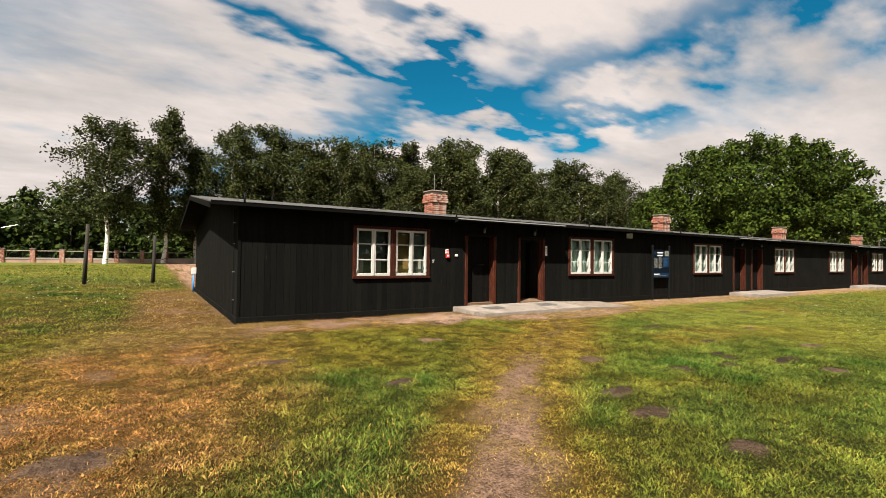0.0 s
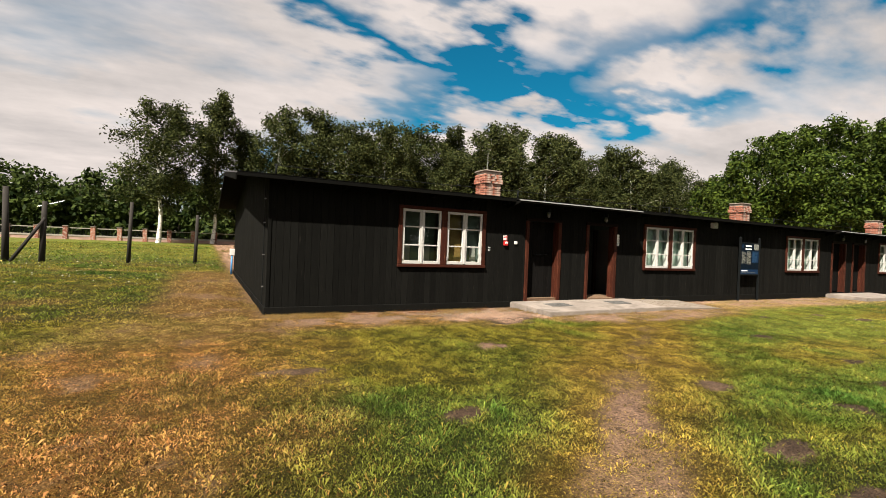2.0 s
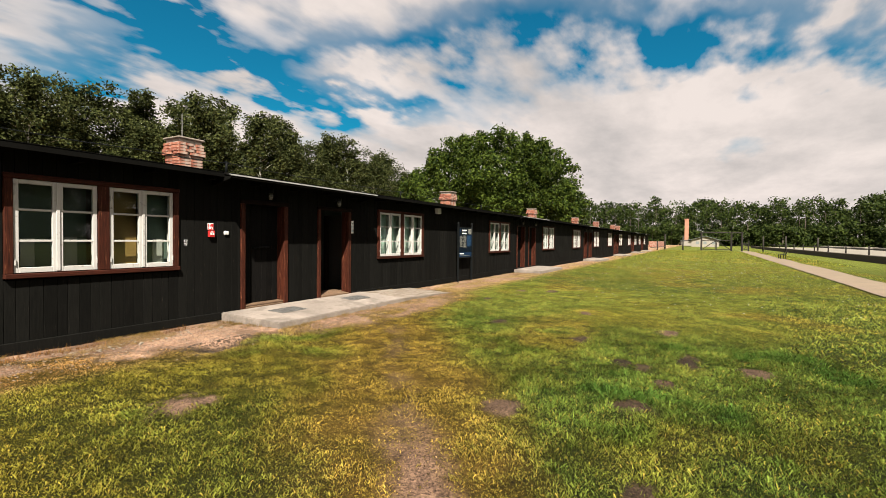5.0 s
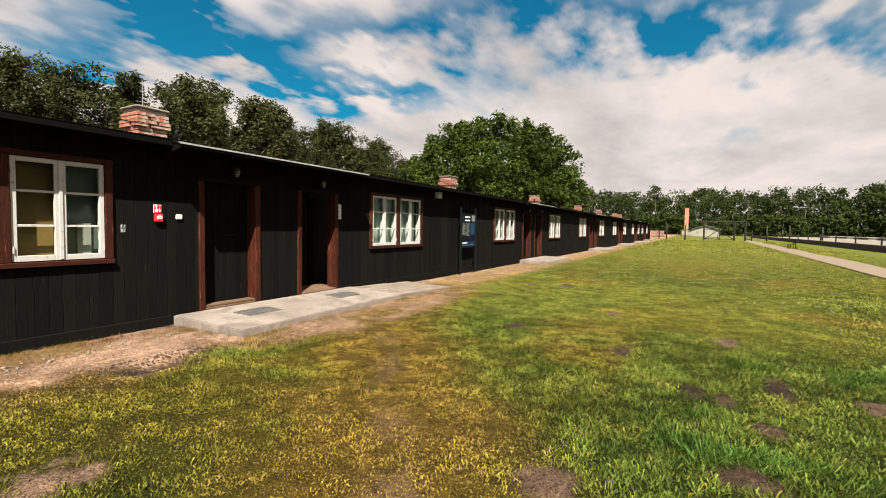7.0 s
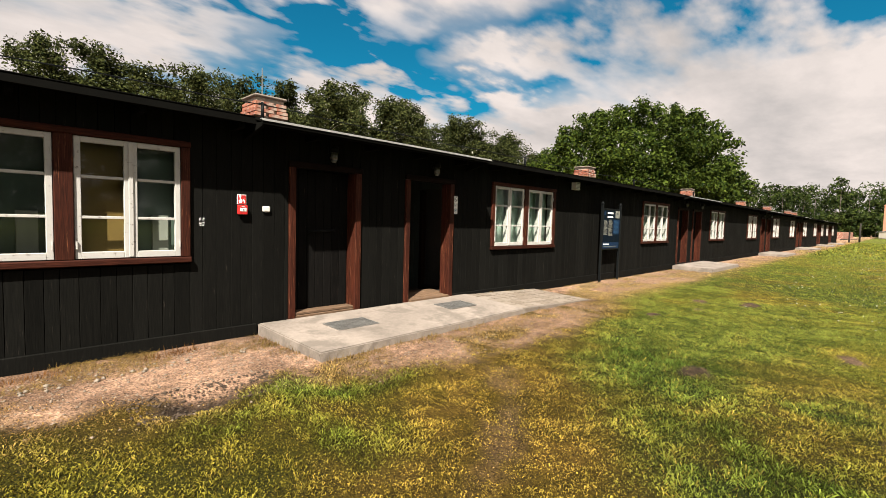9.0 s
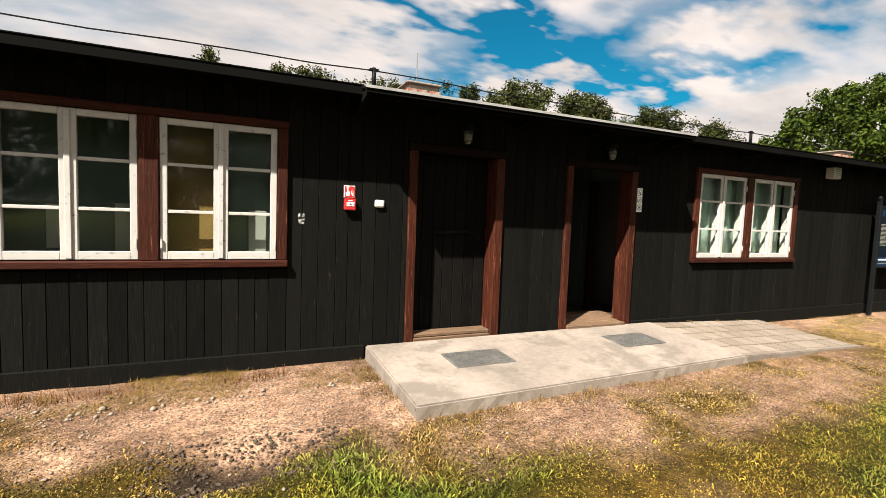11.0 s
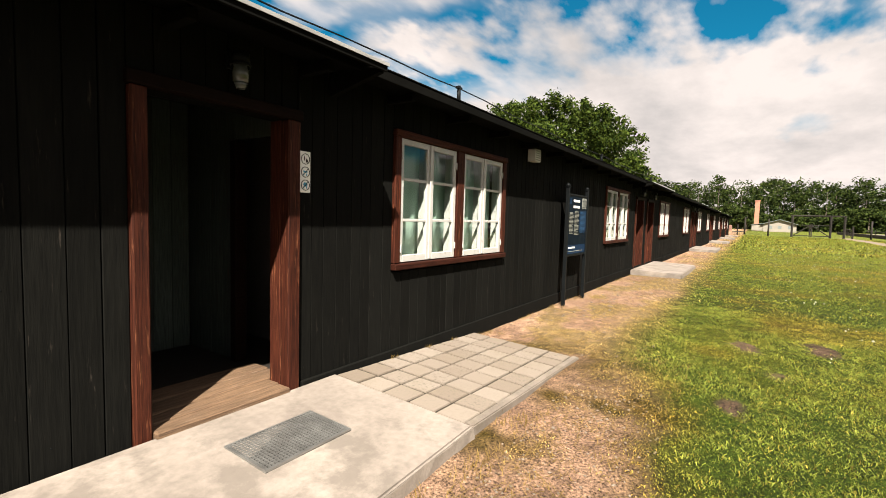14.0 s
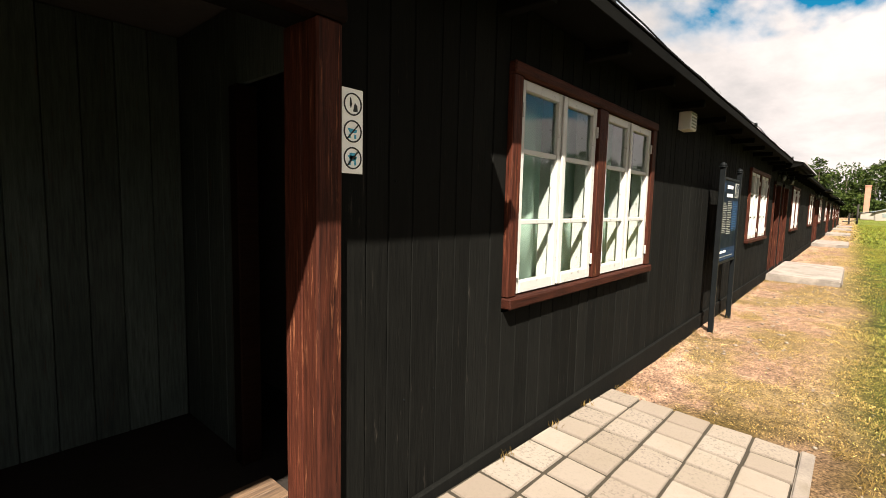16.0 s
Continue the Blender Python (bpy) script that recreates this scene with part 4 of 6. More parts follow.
slab = thing("concrete_step", (8.6, 9.5, 0.05), "pale cast concrete slab with two boot grates before the doors", "concrete slab", "slabs before the doors")
bm = bmesh.new()
ramp_block(bm, 6.81, 10.50, 8.84, WY - 0.037, 0.19, 0.175, 0.235, 0.245, -0.05, 0.012, 0.15)
part("slab", bm, CONCRETE, slab)


def rough_edge(parent, x0, x1, y0, top, skew=0.0):
    """The rough shuttered faces of a slab: front and near end, a few millimetres proud."""
    r = random.Random(31)
    n = 40
    bm = bmesh.new()
    cols = []
    for i in range(n + 1):
        x = x0 - 0.004 + (x1 - x0 + 0.004) * i / n
        cols.append([bm.verts.new((x, y0 + skew * i / n - 0.004 - r.uniform(0, 0.010) - 0.012 * (3 - k), z - (0.014 * i / n if k == 3 else 0))) for k, z in enumerate((-0.02, 0.05, 0.10, top - r.uniform(0.0, 0.012)))])
        cols[-1].append(bm.verts.new((x, y0 + skew * i / n + 0.02, top - 0.03)))
    for a, b in zip(cols[:-1], cols[1:]):
        for k in range(4):
            bm.faces.new((a[k], b[k], b[k + 1], a[k + 1]))
    part("rough_front", bm, ROUGHCON, parent, "rough grey front face")


rough_edge(slab, 6.81, 10.5, 8.84, 0.182, 0.15)


def slab_top(x, y):
    u, v = (x - 6.81) / (10.5 - 6.81), (y - 8.83) / (WY - 0.037 - 8.83)
    return (0.19 * (1 - u) + 0.175 * u) * (1 - v) + (0.235 * (1 - u) + 0.245 * u) * v


def grate(x0, x1, y0, y1):
    z = slab_top((x0 + x1) / 2, (y0 + y1) / 2) + 0.004
    g = thing("boot_grate", ((x0 + x1) / 2, (y0 + y1) / 2, z), "galvanised steel boot grate lying on the concrete", "grate", "boot grates")
    sx = (slab_top(x1, y0) - slab_top(x0, y0)) / (x1 - x0)
    sy = (slab_top(x0, y1) - slab_top(x0, y0)) / (y1 - y0)
    g.rotation_euler = (math.atan(sy), -math.atan(sx), 0)
    lx, ly = (x1 - x0) / 2, (y1 - y0) / 2

    def local(name, bm, mat):
        ob = new(name, finish(bm, mat, Vector((0, 0, 0))))
        ob.parent = g
        return ob
    # shallow plate under the bars, coloured as the shaded depth of a pit
    bm = bmesh.new()
    box(bm, -lx, -ly, -0.012, lx, ly, -0.001)
    local("pit", bm, GRATEBED)
    bm = bmesh.new()
    for a in ((-lx, -ly, lx, -ly + 0.012), (-lx, ly - 0.012, lx, ly), (-lx, -ly + 0.012, -lx + 0.012, ly - 0.012), (lx - 0.012, -ly + 0.012, lx, ly - 0.012)):
        box(bm, a[0], a[1], -0.001, a[2], a[3], 0.010)
    local("frame", bm, METAL)
    bm = bmesh.new()
    n = 26
    for i in range(1, n):
        x = -lx + 2 * lx * i / n
        box(bm, x - 0.003, -ly + 0.012, -0.001, x + 0.003, ly - 0.012, 0.008)
    tagged(local("bar_grid", bm, METAL), kind="stuff")
    bm = bmesh.new()
    m = 17
    for i in range(1, m):
        y = -ly + 2 * ly * i / m
        box(bm, -lx + 0.012, y - 0.003, -0.0005, lx - 0.012, y + 0.003, 0.0065)
    tagged(local("cross_grid", bm, METAL), kind="stuff")


grate(7.40, 7.98, 9.42, 9.78)
grate(9.36, 9.94, 9.50, 9.86)
for x0, x1 in ((21.05, 24.5), (34.8, 38.2), (47.9, 51.2), (60.8, 63.9), (71.6, 74.8)):
    bm = bmesh.new()
    ramp_block(bm, x0, x1, 9.02, WY - 0.037, 0.20, 0.20, 0.235, 0.235, -0.05)
    far_slab = thing("concrete_step", ((x0 + x1) / 2, 9.6, 0.05), "pale cast concrete slab before barrack doors", "concrete slab", "slabs before the doors")
    part("slab", bm, CONCRETE, far_slab)
    rough_edge(far_slab, x0, x1, 9.02, 0.19)

# paved strip beside the slab, sinking away along the wall
PAVED = thing("paved_strip", (11.6, 9.6, 0.05), "strip of square concrete paving slabs with open joints", "paving", kind="structure")


def paved_top(x, y):
    u, v = (x - 10.5) / 2.15, (y - 9.0) / 1.23
    return (0.165 * (1 - v) + 0.235 * v) * (1 - u) + (0.10 * (1 - v) + 0.15 * v) * u


bm = bmesh.new()
ramp_block(bm, 10.508, 12.64, 9.06, WY - 0.037, 0.157, 0.092, 0.226, 0.141, -0.05, 0)
part("bedding", bm, plain("joint_sand", c4(0.024, 0.019, 0.012), 0.25, 12, 0.95, bump=0.8), PAVED, "dark sandy joints")
bm = bmesh.new()
ramp_block(bm, 10.508, 12.66, 8.985, 9.055, 0.17, 0.10, 0.172, 0.102, -0.05, 0.008)
part("kerb", bm, ROUGHCON, PAVED, "narrow concrete kerb")
rp = random.Random(11)
for i in range(9):
    for j in range(5):
        x0, y0 = 10.513 + i * 0.2365 + 0.012 * j * (i / 9), 9.062 + j * 0.2365 + rp.uniform(-0.004, 0.004)
        x1, y1 = x0 + 0.2195, min(y0 + 0.2195, WY - 0.045)
        bm = bmesh.new()
        e = [rp.uniform(-0.0035, 0.0035) for _ in range(4)]
        ramp_block(bm, x0 + rp.uniform(0, 0.003), x1 - rp.uniform(0, 0.003), y0 + rp.uniform(0, 0.003), y1 - rp.uniform(0, 0.003), paved_top(x0, y0) + e[0], paved_top(x1, y0) + e[1], paved_top(x0, y1) + e[2], paved_top(x1, y1) + e[3], 0.0, 0.004)
        part("paving_slab", bm, PAVER, PAVED)

# ---- trees ----
def tube_tree(rng, h, spread, trunk_r, limbs, start, lift):
    """Trunk and limbs as tapered tubes: vertices, quads, and points along the outer limbs."""
    verts, faces, tips = [], [], []

    def tube(points, radii, sides):
        base = len(verts)
        for p, r in zip(points, radii):
            for i in range(sides):
                a = 2 * math.pi * i / sides
                verts.append((p[0] + r * math.cos(a), p[1] + r * math.sin(a), p[2]))
        for k in range(len(points) - 1):
            for i in range(sides):
                faces.append((base + k * sides + i, base + k * sides + (i + 1) % sides, base + (k + 1) * sides + (i + 1) % sides, base + (k + 1) * sides + i))
    n = 9
    pts, sway = [], rng.uniform(-0.03, 0.03, 2)
    for k in range(n + 1):
        z = h * 0.96 * k / n
        pts.append((sway[0] * z + 0.012 * h * math.sin(k * 0.9 + rng.uniform(0, 0.5)), sway[1] * z, z))
    tube(pts, [trunk_r * (1.25 if k == 0 else 1) * (1 - 0.93 * k / n) + 0.01 for k in range(n + 1)], 8)
    for i in range(limbs):
        u = start + (0.95 - start) * (i + rng.uniform(0, 0.8)) / limbs
        j = min(int(u * n), n - 1)
        f = u * n - j
        p = np.array(pts[j]) * (1 - f) + np.array(pts[j + 1]) * f
        a = rng.uniform(0, 2 * math.pi)
        w = (u - start) / (0.95 - start)
        length = spread * (0.30 + 0.62 * math.sin(math.pi * (0.18 + 0.74 * w))) * rng.uniform(0.5, 1.2)
        q = [tuple(p + length * s * np.array((math.cos(a + 0.4 * s), math.sin(a + 0.4 * s), lift * (1 - 0.5 * s)))) for s in (0, 0.35, 0.7, 1.0)]
        r = trunk_r * 0.38 * (1.1 - u)
        tube(q, [r, r * 0.7, r * 0.4, 0.012], 5)
        for s in (0.3, 0.5, 0.7, 0.85, 1.0, 1.1):
            c = p + length * s * np.array((math.cos(a + 0.4 * s), math.sin(a + 0.4 * s), lift * (1 - 0.5 * s)))
            tips.append(c + rng.normal(0, 0.09 * length, 3))
    tips += [np.array(pts[k]) for k in (n - 2, n - 1, n, n)]
    return np.array(verts), np.array(faces), np.array(tips)


def leaf_quads(rng, centres, radii, per, size, droop=0.0):
    """Many small leaves round each centre, as separate quads."""
    k = len(centres) * per
    c = np.repeat(centres, per, 0)
    rad = np.repeat(radii, per)
    d = rng.normal(size=(k, 3))
    d /= np.linalg.norm(d, axis=1, keepdims=True)
    rr = rad * rng.random(k) ** 0.45
    p = c + d * rr[:, None] * (1, 1, 0.75)
    p[:, 2] -= droop * rng.random(k) ** 2 * rad
    n = d * 0.7 + rng.normal(size=(k, 3)) * 0.6 + (0, 0, 0.35)
    n /= np.linalg.norm(n, axis=1, keepdims=True)
    t = np.cross(n, rng.normal(size=(k, 3)))
    t /= np.linalg.norm(t, axis=1, keepdims=True)
    b = np.cross(n, t)
    s = (size * rng.uniform(0.6, 1.3, k))[:, None]
    v = np.stack([p - t * s, p - b * s * 0.55, p + t * s, p + b * s * 0.55], 1).reshape(-1, 3)
    return v, np.arange(4 * k).reshape(-1, 4)


def tree(seed, h, spread, trunk_r, limbs, start, lift, per, size, clump, bark, leaf, droop, at, name, label, group=""):
    rng = np.random.default_rng(seed)
    v, f, tips = tube_tree(rng, h, spread, trunk_r, limbs, start, lift)
    t = thing(name, at, label, "tree", group)
    trunk = new("trunk", mesh_from_arrays(v, f, bark, smooth=True))
    trunk.parent = t
    rad = clump * rng.uniform(0.55, 1.3, len(tips))
    lv, lf = leaf_quads(rng, tips, rad, per, size, droop)
    crown = new("crown", mesh_from_arrays(lv, lf, leaf))
    crown.parent = t
    return t


def gz(x, y):
    return float(height(np.array([float(x)]), np.array([float(y)]))[0]) - 0.05


BIRCH_LABEL = "tall birch with a white trunk and loose hanging crown"
protos = [tree(40 + k, 20.5, s, 0.24, n, st, lift, 54, 0.18, cl, BIRCHBARK, BIRCHLEAF, 1.6, (x, 70 + dy, gz(x, 70)), "birch_tree", BIRCH_LABEL, "row of birches")
          for k, (x, dy, s, st, lift, n, cl) in enumerate(((-4.6, -2.5, 5.0, 0.26, 0.9, 56, 1.05), (1.4, 1, 3.0, 0.2, 1.1, 50, 0.95), (9.5, 1, 4.6, 0.12, 1.0, 50, 1.05), (25, 0, 5.2, 0.12, 0.8, 54, 1.1), (46, 3, 3.6, 0.16, 1.2, 48, 1.0)))]
rb = random.Random(3)
ROW = [(5.5, 4), (15, 3), (19, 0), (22, 5), (30, 2), (33, 6), (36, -1), (40.5, 4), (44, 1), (49, 2), (53, 5), (57, 0), (61, 4), (65, 1), (69, 5), (73, 2), (77, 5), (81, 1), (86, 4), (90, 1), (95, 3), (100, 5), (106, 2), (112, 4),
       (11, 11), (17, 13), (25, 12), (32, 14), (39, 13), (46, 14), (52, 14), (59, 15), (66, 14), (72, 15), (79, 14), (85, 15), (92, 14), (99, 15),
       (13, 7), (28, 8), (42, 9), (55, 10), (63, 9), (75, 10), (88, 9)]
for k, (x, dy) in enumerate(ROW):
    s = rb.uniform(0.78, 1.08) if dy < 8 else rb.uniform(0.72, 0.98)
    s *= 1.0 + 0.12 * min(1.0, max(0.0, (x - 30) / 20))
    m = Matrix.Translation((x + rb.uniform(-0.8, 0.8), 70 + dy, gz(x, 70 + dy))) @ Matrix.Rotation(rb.uniform(0, 6.28), 4, "Z") @ Matrix.Rotation(rb.uniform(-0.06, 0.06), 4, "X")
    b = copy_thing(protos[rb.randrange(1, 5)], m)
    wide_ = s * rb.uniform(0.95, 1.3)
    b.scale = (wide_, wide_, s)
protos[0].scale = (1.0, 1.0, 0.86)
protos[1].scale = (0.95, 0.95, 1.04)

# the great round tree behind the far half of the barrack
rng = np.random.default_rng(77)
big_tree = thing("broad_tree", (89.0, 40.0, gz(89, 40)), "huge broad-crowned green deciduous tree behind the barrack", "tree")
v, f, tips = tube_tree(rng, 17.0, 13.0, 0.9, 26, 0.15, 0.6)
tr = new("trunk", mesh_from_arrays(v, f, BARK, smooth=True))
tr.parent = big_tree
n = 900
d = rng.normal(size=(n, 3))
d[:, 2] = np.abs(d[:, 2]) * 1.0 - 0.25
d /= np.linalg.norm(d, axis=1, keepdims=True)
shell = np.where(np.arange(n) % 4 == 0, rng.uniform(0.3, 0.6, n), rng.uniform(0.62, 1.0, n) ** 0.6)
bump = 0.9 + 0.16 * np.sin(3 * np.arctan2(d[:, 1], d[:, 0]) + 1.0) * (1 - np.abs(d[:, 2])) + rng.uniform(-0.03, 0.03, n)
cen = d * shell[:, None] * bump[:, None] * (19.3, 19.3, 17.2) + (0, 0, 8.0)
cen = cen[cen[:, 2] > 2.0]
lv, lf = leaf_quads(rng, cen, rng.uniform(0.8, 1.8, len(cen)), 120, 0.27, 0.9)
cr = new("crown", mesh_from_arrays(lv, lf, BEECHLEAF))
cr.parent = big_tree


def woods(seed, spots, leaf=FARLEAF):
    """A stretch of far woodland as one mass of stems and leaves."""
    rng = np.random.default_rng(seed)
    lvs, lfs, tv, tf, lo, to = [], [], [], [], 0, 0
    for x, y, h, r in spots:
        z0 = gz(x, y)
        n = 34
        u = rng.random(n)
        a = rng.uniform(0, 2 * np.pi, n)
        wid = r * np.sqrt(np.clip(1 - ((u - 0.42) / 0.62) ** 2, 0.05, 1)) * rng.uniform(0.4, 1.0, n)
        c = np.stack([x + np.cos(a) * wid, y + np.sin(a) * wid, z0 + h * (0.03 + 0.93 * u)], -1)
        q, w = leaf_quads(rng, c, rng.uniform(0.26, 0.5, n) * r, 30, 0.46, 0.3)
        lvs.append(q), lfs.append(w + lo)
        lo += len(q)
        t = np.array([(x + 0.25 * math.cos(k * 2.1) * s, y + 0.25 * math.sin(k * 2.1) * s, z0 + zz) for zz, s in ((-0.3, 1), (h * 0.8, 0.3)) for k in range(3)])
        tv.append(t), tf.append(np.array([(0, 1, 4, 3), (1, 2, 5, 4), (2, 0, 3, 5)]) + to)
        to += 6
    s = thing("woodland", (0, 0, 0), "dense green mixed woodland closing the view", "woodland", kind="stuff")
    a = new("foliage", mesh_from_arrays(np.concatenate(lvs), np.concatenate(lfs), leaf))
    a.parent = s
    b = new("stems", mesh_from_arrays(np.concatenate(tv), np.concatenate(tf), BARK))
    b.parent = s
    tagged(a, kind="stuff"), tagged(b, kind="stuff")
    return s


rw = random.Random(9)
spots = []
for x in range(-120, 190, 5):
    for row in range(3):
        spots.append((x + rw.uniform(-2, 2), 104 + 8 * row + rw.uniform(-3, 3), rw.uniform(10.5, 14.5), rw.uniform(3.6, 4.8)))
for x in range(-130, 190, 3):
    spots.append((x + rw.uniform(-1, 1), 98 + rw.uniform(-3, 3), rw.uniform(4, 7.5), rw.uniform(2.6, 3.6)))
woods(1, spots)
spots = []
for y in range(-110, 100, 5):
    for row in range(3):
        spots.append((215 + 9 * row + rw.uniform(-4, 4) + 0.0 * y, y + rw.uniform(-2, 2), rw.uniform(15, 20.5), rw.uniform(4.5, 6.2)))
for x in range(120, 215, 6):
    spots.append((x, -62 + (x - 120) * 0.1 + rw.uniform(-3, 3), rw.uniform(15, 20), rw.uniform(4.5, 6)))
    spots.append((x, -72 + rw.uniform(-3, 3), rw.uniform(15, 20), rw.uniform(4.5, 6)))
for y in range(-110, 100, 3):
    spots.append((205 + rw.uniform(-3, 3), y + rw.uniform(-1, 1), rw.uniform(5, 9), rw.uniform(3, 4.2)))
woods(2, spots)
spots = []
for x in range(-120, 120, 5):
    for row in range(2):
        spots.append((x + rw.uniform(-3, 3), -75 - 7 * row + rw.uniform(-3, 3), rw.uniform(15, 20), rw.uniform(5, 7)))
for y in range(-70, 100, 9):
    spots.append((-120 + rw.uniform(-3, 3), y, rw.uniform(11, 15), rw.uniform(5, 7)))
woods(3, spots)

# ---- fittings on the wall ----
def fire_sign():
    s = thing("fire_alarm_sign", (6.63, WY, 1.70), "small red sign with a white hand and flames", "sign")
    bm = bmesh.new()
    box(bm, 6.578, WY - 0.008, 1.632, 6.682, WY - 0.001, 1.742, 0.002)
    part("plate", bm, WHITESIGN, s)
    bm = bmesh.new()
    box(bm, 6.584, WY - 0.011, 1.638, 6.676, WY - 0.0085, 1.736)
    part("red_field", bm, RED, s)
    bm = bmesh.new()
    prism(bm, [(6.596, 1.648), (6.626, 1.648), (6.633, 1.664), (6.633, 1.685), (6.617, 1.688), (6.616, 1.712), (6.606, 1.712), (6.606, 1.682), (6.593, 1.674)], WY - 0.013, WY - 0.0115)
    part("hand_mark", bm, WHITESIGN, s)
    bm = bmesh.new()
    box(bm, 6.600, WY - 0.013, 1.716, 6.622, WY - 0.0115, 1.732)
    part("button_mark", bm, WHITESIGN, s)
    for x, z, k in ((6.640, 1.664, 1.0), (6.650, 1.652, 1.0), (6.657, 1.648, 0.6)):
        bm = bmesh.new()
        prism(bm, [(x, z), (x + 0.006, z - 0.002), (x + 0.011 * k, z + 0.014 * k), (x + 0.010 * k, z + 0.022 * k), (x + 0.017 * k, z + 0.040 * k), (x + 0.005 * k, z + 0.024 * k), (x + 0.005 * k, z + 0.016 * k)], WY - 0.013, WY - 0.0115)
        part("flame_mark", bm, WHITESIGN, s)
    c = thing("fire_call_point", (6.63, WY, 1.56), "red square fire alarm call point with a pale window", "alarm")
    bm = bmesh.new()
    box(bm, 6.578, WY - 0.05, 1.515, 6.684, WY - 0.001, 1.622, 0.008)
    part("housing", bm, RED, c)
    bm = bmesh.new()
    box(bm, 6.596, WY - 0.054, 1.552, 6.666, WY - 0.0505, 1.588, 0.001)
    part("window", bm, WHITESIGN, c)
    bm = bmesh.new()
    rod(bm, (6.631, WY - 0.058, 1.57), (6.631, WY - 0.054, 1.57), 0.009, sides=12)
    prism(bm, [(6.602, 1.565), (6.615, 1.57), (6.602, 1.575)], WY - 0.057, WY - 0.0545)
    prism(bm, [(6.66, 1.565), (6.647, 1.57), (6.66, 1.575)], WY - 0.057, WY - 0.0545)
    part("button", bm, INK, c)
    bm = bmesh.new()
    box(bm, 6.612, WY - 0.053, 1.60, 6.65, WY - 0.0505, 1.607)
    part("lettering_bar", bm, WHITESIGN, c)


fire_sign()
wb = thing("junction_box", (6.915, WY, 1.60), "small white plastic junction box screwed to the boards", "junction box")
bm = bmesh.new()
box(bm, 6.868, WY - 0.028, 1.552, 6.962, WY - 0.001, 1.622, 0.012)
part("housing", bm, WHITEBOX, wb)
for x in (6.877, 6.953):
    bm = bmesh.new()
    rod(bm, (x, WY - 0.0295, 1.587), (x, WY - 0.027, 1.587), 0.003, sides=8)
    part("screw", bm, METAL, wb)
mk = thing("paint_mark", (6.2, WY, 1.42), "flaked white painted numerals on the black boards", "marking")
rm = random.Random(21)
for row in range(2):
    for col in range(2):
        bm = bmesh.new()
        for _ in range(4):
            x, z = 6.175 + 0.03 * col + rm.uniform(0, 0.018), 1.38 + 0.055 * row + rm.uniform(0, 0.035)
            prism(bm, [(x, z), (x + rm.uniform(0.006, 0.014), z + rm.uniform(-0.004, 0.003)), (x + rm.uniform(0.006, 0.012), z + rm.uniform(0.006, 0.012)), (x + 0.001, z + 0.008)], WY - 0.0025, WY - 0.001)
        part("flake", bm, WHITESIGN, mk)


def wall_lamp(x, z):
    l = thing("wall_lamp", (x, WY - 0.1, z), "old cylindrical outdoor lamp with a dusty glass", "lamp", "lamps above the doors")
    y = WY - 0.10
    bm = bmesh.new()
    rod(bm, (x, WY - 0.002, z + 0.10), (x, y, z + 0.10), 0.016)
    box(bm, x - 0.035, WY - 0.02, z + 0.05, x + 0.035, WY - 0.002, z + 0.15, 0.004)
    part("bracket", bm, BLACKMETAL, l)
    bm = bmesh.new()
    rod(bm, (x, y, z + 0.07), (x, y, z + 0.135), 0.056, 0.05, 14)
    rod(bm, (x, y, z + 0.055), (x, y, z + 0.07), 0.06, 0.06, 14)
    part("cap", bm, BLACKMETAL, l)
    bm = bmesh.new()
    rod(bm, (x, y, z - 0.04), (x, y, z + 0.055), 0.046, 0.052, 14)
    rod(bm, (x, y, z - 0.075), (x, y, z - 0.04), 0.025, 0.046, 14)
    part("glass", bm, LAMPGLASS, l, "dusty grey glass")


for x in (7.78, 9.66, 22.0, 23.8, 35.6, 37.5):
    wall_lamp(x, 2.29)


# notice with three pictograms beside the open door
pg = thing("pictogram_sign", (10.215, WY, 1.78), "narrow white notice with three round prohibition pictograms", "sign")
bm = bmesh.new()
box(bm, 10.172, WY - 0.012, 1.635, 10.262, WY - 0.006, 1.925, 0.001)
part("plate", bm, WHITESIGN, pg)
for k in range(3):
    z = 1.872 - 0.092 * k
    bm = bmesh.new()
    ring_plate(bm, 10.217, WY - 0.0145, z, 0.0335, 0.0385, 0.002, 24)
    part("circle", bm, INK, pg)
    if k:
        bm = bmesh.new()
        prism(bm, [(10.195, z + 0.010), (10.236, z + 0.006), (10.232, z - 0.004), (10.206, z - 0.006)], WY - 0.0135, WY - 0.0122)
        box(bm, 10.200, WY - 0.0135, z - 0.024, 10.208, WY - 0.0122, z - 0.010)
        box(bm, 10.224, WY - 0.0135, z - 0.024, 10.232, WY - 0.0122, z - 0.010)
        if k == 2:
            box(bm, 10.204, WY - 0.0135, z - 0.010, 10.230, WY - 0.0122, z + 0.018)
        part("blue_figure", bm, CYAN, pg)
        bm = bmesh.new()
        prism(bm, [(10.191, z - 0.024), (10.195, z - 0.027), (10.243, z + 0.024), (10.239, z + 0.027)], WY - 0.0158, WY - 0.0147)
        part("bar", bm, INK, pg)
    else:
        bm = bmesh.new()
        prism(bm, [(10.205, z + 0.022), (10.209, z + 0.022), (10.214, z), (10.209, z - 0.014), (10.204, z - 0.004)], WY - 0.0135, WY - 0.0122)
        prism(bm, [(10.219, z - 0.024), (10.238, z - 0.024), (10.236, z - 0.004), (10.226, z + 0.006), (10.222, z - 0.006)], WY - 0.0135, WY - 0.0122)
        part("figure", bm, INK, pg)

# slatted vent box high on the wall
vb_ = thing("vent_box", (14.22, WY, 2.38), "small off-white slatted box fixed under the eaves", "vent")
